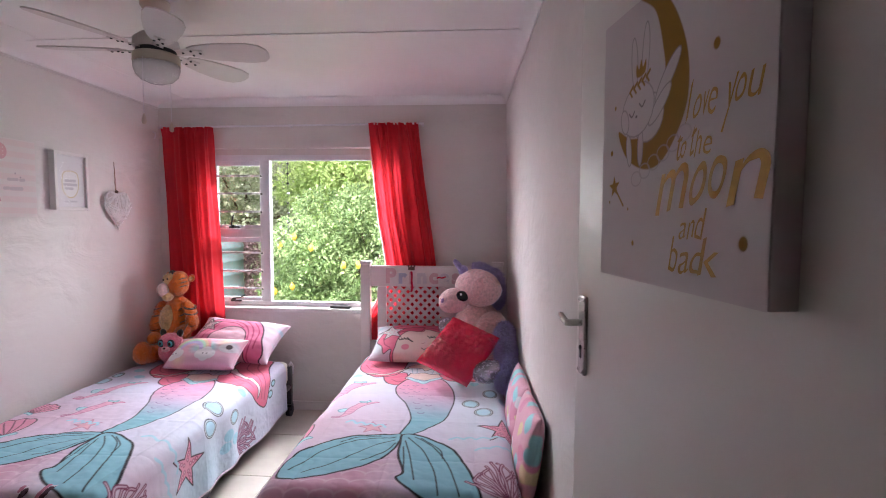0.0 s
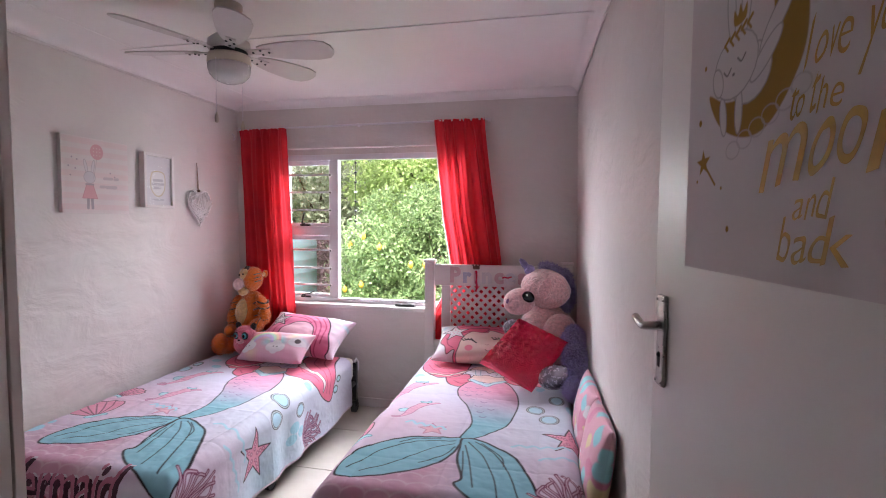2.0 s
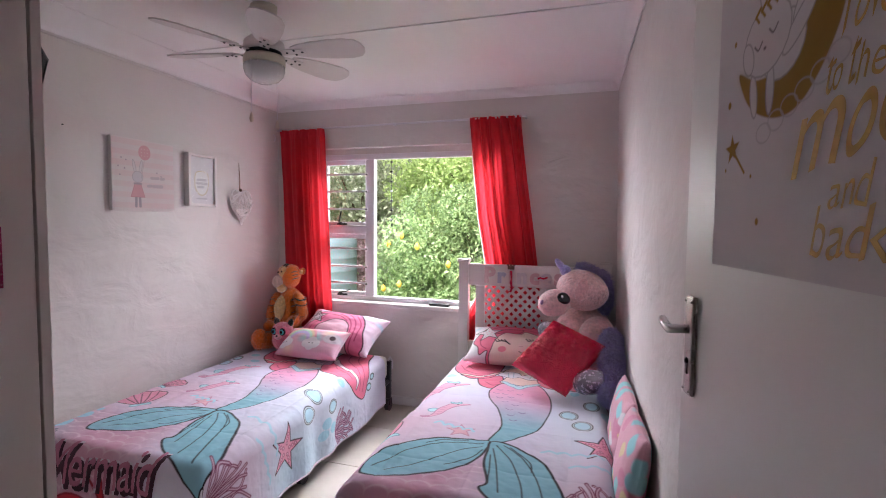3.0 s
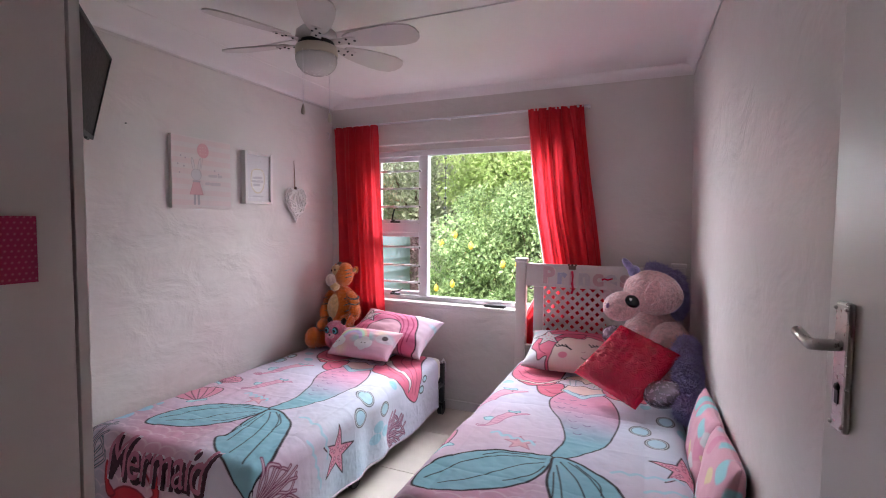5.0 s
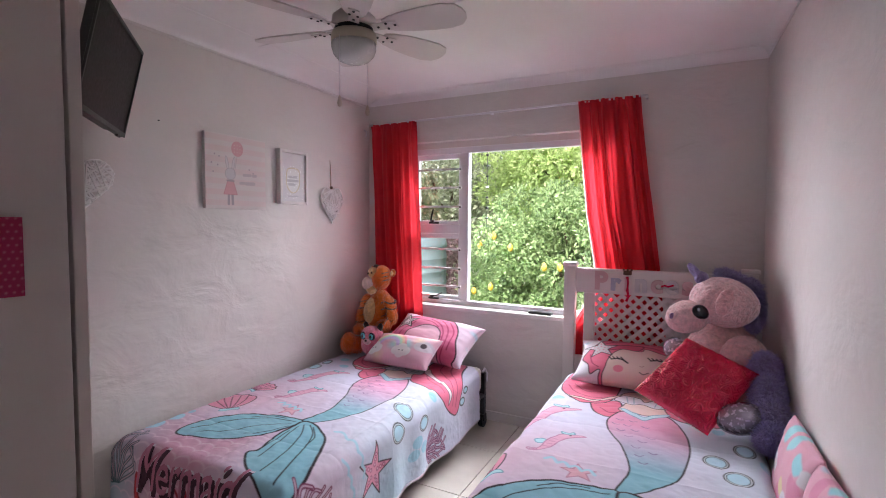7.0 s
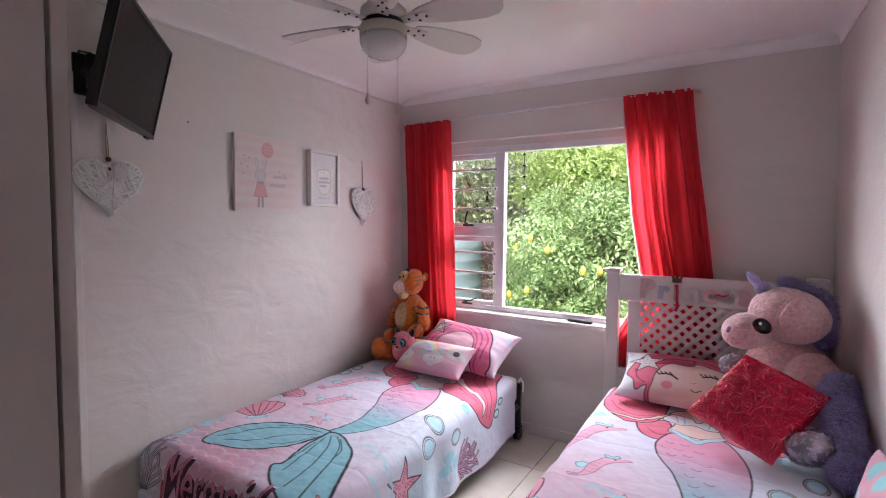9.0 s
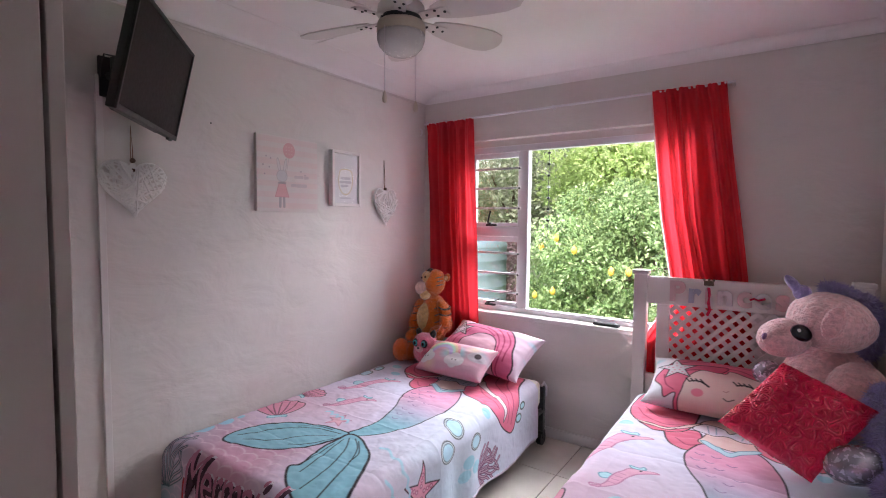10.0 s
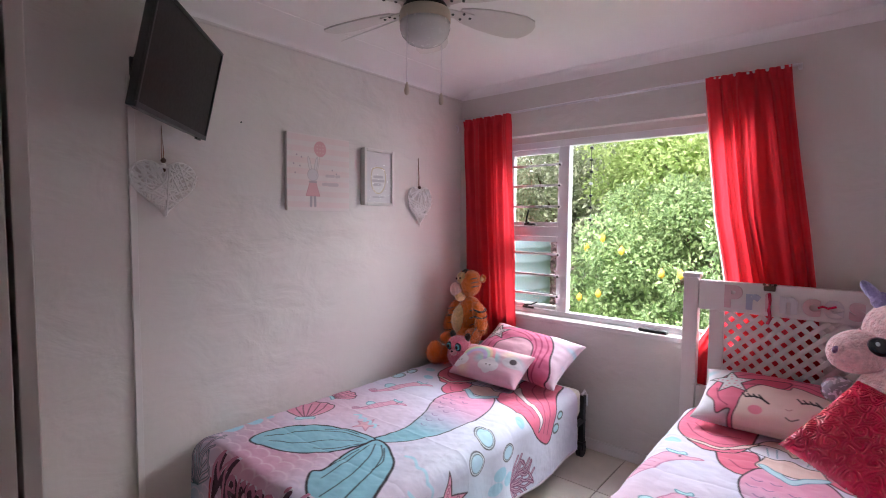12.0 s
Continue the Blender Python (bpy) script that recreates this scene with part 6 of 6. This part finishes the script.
LEAF_PURPLE = leaf_mat("purple_leaf", (0.30, 0.36, 0.22), (0.58, 0.61, 0.50))
LEAF_MAUVE = leaf_mat("mauve_blossom", (0.14, 0.09, 0.08), (0.52, 0.36, 0.42))
LEMON = mat("lemon_skin", (0.66, 0.38, 0.05), 0.5, var=0.08)
me = bpy.data.meshes.new("ground")
me.from_pydata([(-400, 4.22, -0.25), (400, 4.22, -0.25), (400, 800, -0.25), (-400, 800, -0.25)], [], [(0, 1, 2, 3)])
tagged(part("ground", me, GRASS), "green garden lawn", "lawn", kind="structure")


SKYGLOW = mat("hazy_sky", (0.92, 0.96, 1.0), 1.0, var=0.02, scale=0.02, bump=0, emit=0.8)
me = bpy.data.meshes.new("backdrop")
me.from_pydata([(-260, 170, -2), (160, 170, -2), (160, 170, 120), (-260, 170, 120)], [], [(0, 1, 2, 3)])
tagged(part("backdrop", me, SKYGLOW), "pale hazy overcast sky in the distance", "sky", kind="structure")


def leaf_cloud(name, spots, count, size, seed, material, parent, flat=0.6):
    """Many single folded leaves scattered through overlapping clumps (centre, radii)."""
    rs = np.random.RandomState(seed)
    vol = np.array([r[0] * r[1] * r[2] for _, r in spots]) ** 0.67
    pick = rs.choice(len(spots), count, p=vol / vol.sum())
    c = np.array([s[0] for s in spots])[pick]
    r = np.array([s[1] for s in spots])[pick]
    n = rs.normal(size=(count, 3))
    n /= np.linalg.norm(n, axis=1, keepdims=True)
    p = c + n * r * (rs.uniform(0.45, 1.0, (count, 1)) ** 0.5) * (1 + 0.12 * rs.normal(size=(count, 1)))
    d = n * 0.7 + rs.normal(size=(count, 3)) * 0.6 + np.array([0, 0, -0.25])
    d /= np.linalg.norm(d, axis=1, keepdims=True)
    up = np.array([0, 0, 1.0]) + rs.normal(size=(count, 3)) * flat
    s = np.cross(d, up)
    s /= np.linalg.norm(s, axis=1, keepdims=True) + 1e-9
    nn = np.cross(s, d)
    L = size * rs.uniform(0.6, 1.3, (count, 1))
    W = L * 0.26
    v = np.stack([p, p + d * L * 0.5 + s * W + nn * W * 0.35, p + d * L, p + d * L * 0.5 - s * W + nn * W * 0.35], 1).reshape(-1, 3)
    i = np.arange(count)[:, None] * 4
    f = np.concatenate([i + np.array([[0, 1, 2]]), i + np.array([[0, 2, 3]])], 0)
    me = bpy.data.meshes.new(name)
    me.from_pydata(v.tolist(), [], f.tolist())
    return part(name, me, material, parent)


def tree(name, label, base, height, spots, count, size, seed, material, trunk_r=0.09):
    root = thing(name, label, "tree", base)
    rs = random.Random(seed)
    b = Vector(base)
    bm = bmesh.new()
    top = b + Vector((rs.uniform(-0.1, 0.1), rs.uniform(-0.1, 0.1), height * 0.45))
    rod(b, top, trunk_r, 10, bm, trunk_r * 0.6)
    for c, r in spots[:14]:
        mid = top.lerp(Vector(c), 0.55) + Vector((0, 0, -0.08))
        rod(b.lerp(top, rs.uniform(0.5, 1.0)), mid, trunk_r * 0.4, 7, bm, trunk_r * 0.25)
        rod(mid, c, trunk_r * 0.25, 6, bm, trunk_r * 0.08)
    part("trunk", bm, BARK, root)
    leaf_cloud("crown", spots, count, size, seed, material, root)
    return root


def clumps(c, r, n, size, seed):
    rs = random.Random(seed)
    out = []
    for _ in range(n):
        d = Vector((rs.gauss(0, 1), rs.gauss(0, 1), rs.gauss(0, 1))).normalized() * rs.uniform(0.3, 1.0) ** 0.5
        q = rs.uniform(0.6, 1.3) * size
        out.append(((c[0] + d.x * r[0], c[1] + d.y * r[1], max(0.0, c[2] + d.z * r[2])), (q, q, q * 0.8)))
    return out


lemon_spots = clumps((-1.5, 7.6, 0.85), (1.62, 0.9, 1.15), 90, 0.34, 4)
lemon = tree("lemon_tree", "bushy green lemon tree with ripe yellow fruit", (-1.6, 7.7, -0.25), 2.6, lemon_spots, 62000, 0.070, 4, LEAF_NEAR)
rs = random.Random(12)
for k in range(9):
    x, z = rs.uniform(-2.9, -0.5), rs.uniform(-0.05, 1.45)
    y = 7.6 - 0.9 * math.sqrt(max(0.05, 1 - ((x + 1.5) / 1.75) ** 2)) - 0.08
    bm = lathe([(0.004, 0.062), (0.012, 0.046), (0.030, 0.027), (0.037, 0.0), (0.030, -0.027), (0.012, -0.048), (0.003, -0.052)], (x, y, z), 12)
    smooth(part("lemon", bm, LEMON, lemon, "ripe yellow lemon"))
tree("tree", "tall light green tree behind the lemon tree", (-2.2, 10.5, -0.25), 4.2, clumps((-2.2, 10.5, 2.3), (2.0, 1.2, 1.5), 60, 0.5, 6), 34000, 0.11, 6, LEAF_YELLOW, 0.14)
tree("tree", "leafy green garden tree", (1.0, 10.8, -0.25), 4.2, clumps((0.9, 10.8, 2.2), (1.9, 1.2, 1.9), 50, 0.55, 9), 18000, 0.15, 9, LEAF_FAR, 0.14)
tree("tree", "greyish garden tree with mauve blossom", (-6.2, 13.0, -0.25), 4.0, clumps((-5.9, 13.0, 2.0), (2.6, 1.2, 1.9), 80, 0.6, 10), 26000, 0.15, 10, LEAF_PURPLE, 0.14)
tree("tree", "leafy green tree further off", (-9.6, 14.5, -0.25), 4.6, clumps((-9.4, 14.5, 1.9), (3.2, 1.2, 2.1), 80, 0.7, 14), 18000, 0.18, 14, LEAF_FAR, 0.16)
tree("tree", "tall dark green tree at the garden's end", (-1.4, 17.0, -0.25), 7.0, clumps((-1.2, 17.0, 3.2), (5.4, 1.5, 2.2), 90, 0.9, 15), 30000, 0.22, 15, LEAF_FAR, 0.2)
shrub = thing("shrub", "purple-leaved shrub beside the water tank", "shrub", (-4.65, 9.4, -0.25))
leaf_cloud("foliage", clumps((-4.65, 9.4, 0.45), (0.5, 0.4, 0.75), 26, 0.24, 16), 7000, 0.08, 16, LEAF_MAUVE, shrub)
hedge = thing("hedge", "green hedge along the end of the garden", "hedge", (-2.0, 19.5, -0.25))
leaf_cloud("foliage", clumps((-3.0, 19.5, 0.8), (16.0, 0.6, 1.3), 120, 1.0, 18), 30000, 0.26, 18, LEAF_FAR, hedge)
tank = thing("water_tank", "pale grey ribbed plastic water tank with a domed top", "water tank", (-4.75, 7.6, -0.25))
prof = [(0.05, 0.0), (0.98, 0.0)]
for k in range(7):
    z = 0.06 + k * 0.21
    prof += [(0.985, z), (0.995, z + 0.03), (0.995, z + 0.05), (0.985, z + 0.08)]
prof += [(0.97, 1.53), (0.80, 1.62), (0.30, 1.76), (0.28, 1.82), (0.02, 1.84)]
smooth(part("tank_body", lathe(prof, (-4.75, 7.6, -0.25), 48), TANKMAT, tank))

# ---- floor tiles ----
TW = 0.565
bm = box((0.002, 0.002, -0.008), (TW - 0.004, TW - 0.004, 0.0), 0.0015)
tile_mesh = bpy.data.meshes.new("tile")
bm.to_mesh(tile_mesh)
bm.free()
tile_mesh.materials.append(TILE)
floor = bpy.data.objects["floor"]
for i in range(-3, 5):
    for j in range(-8, 3):
        x, y = -1.19 + i * TW, 2.965 + j * TW
        if x > 0.45 or x < -3.1 or y > 3.99 or y < -1.3:
            continue
        t = new("tile", tile_mesh)
        t.location = (x, y, 0)
        t.parent = floor
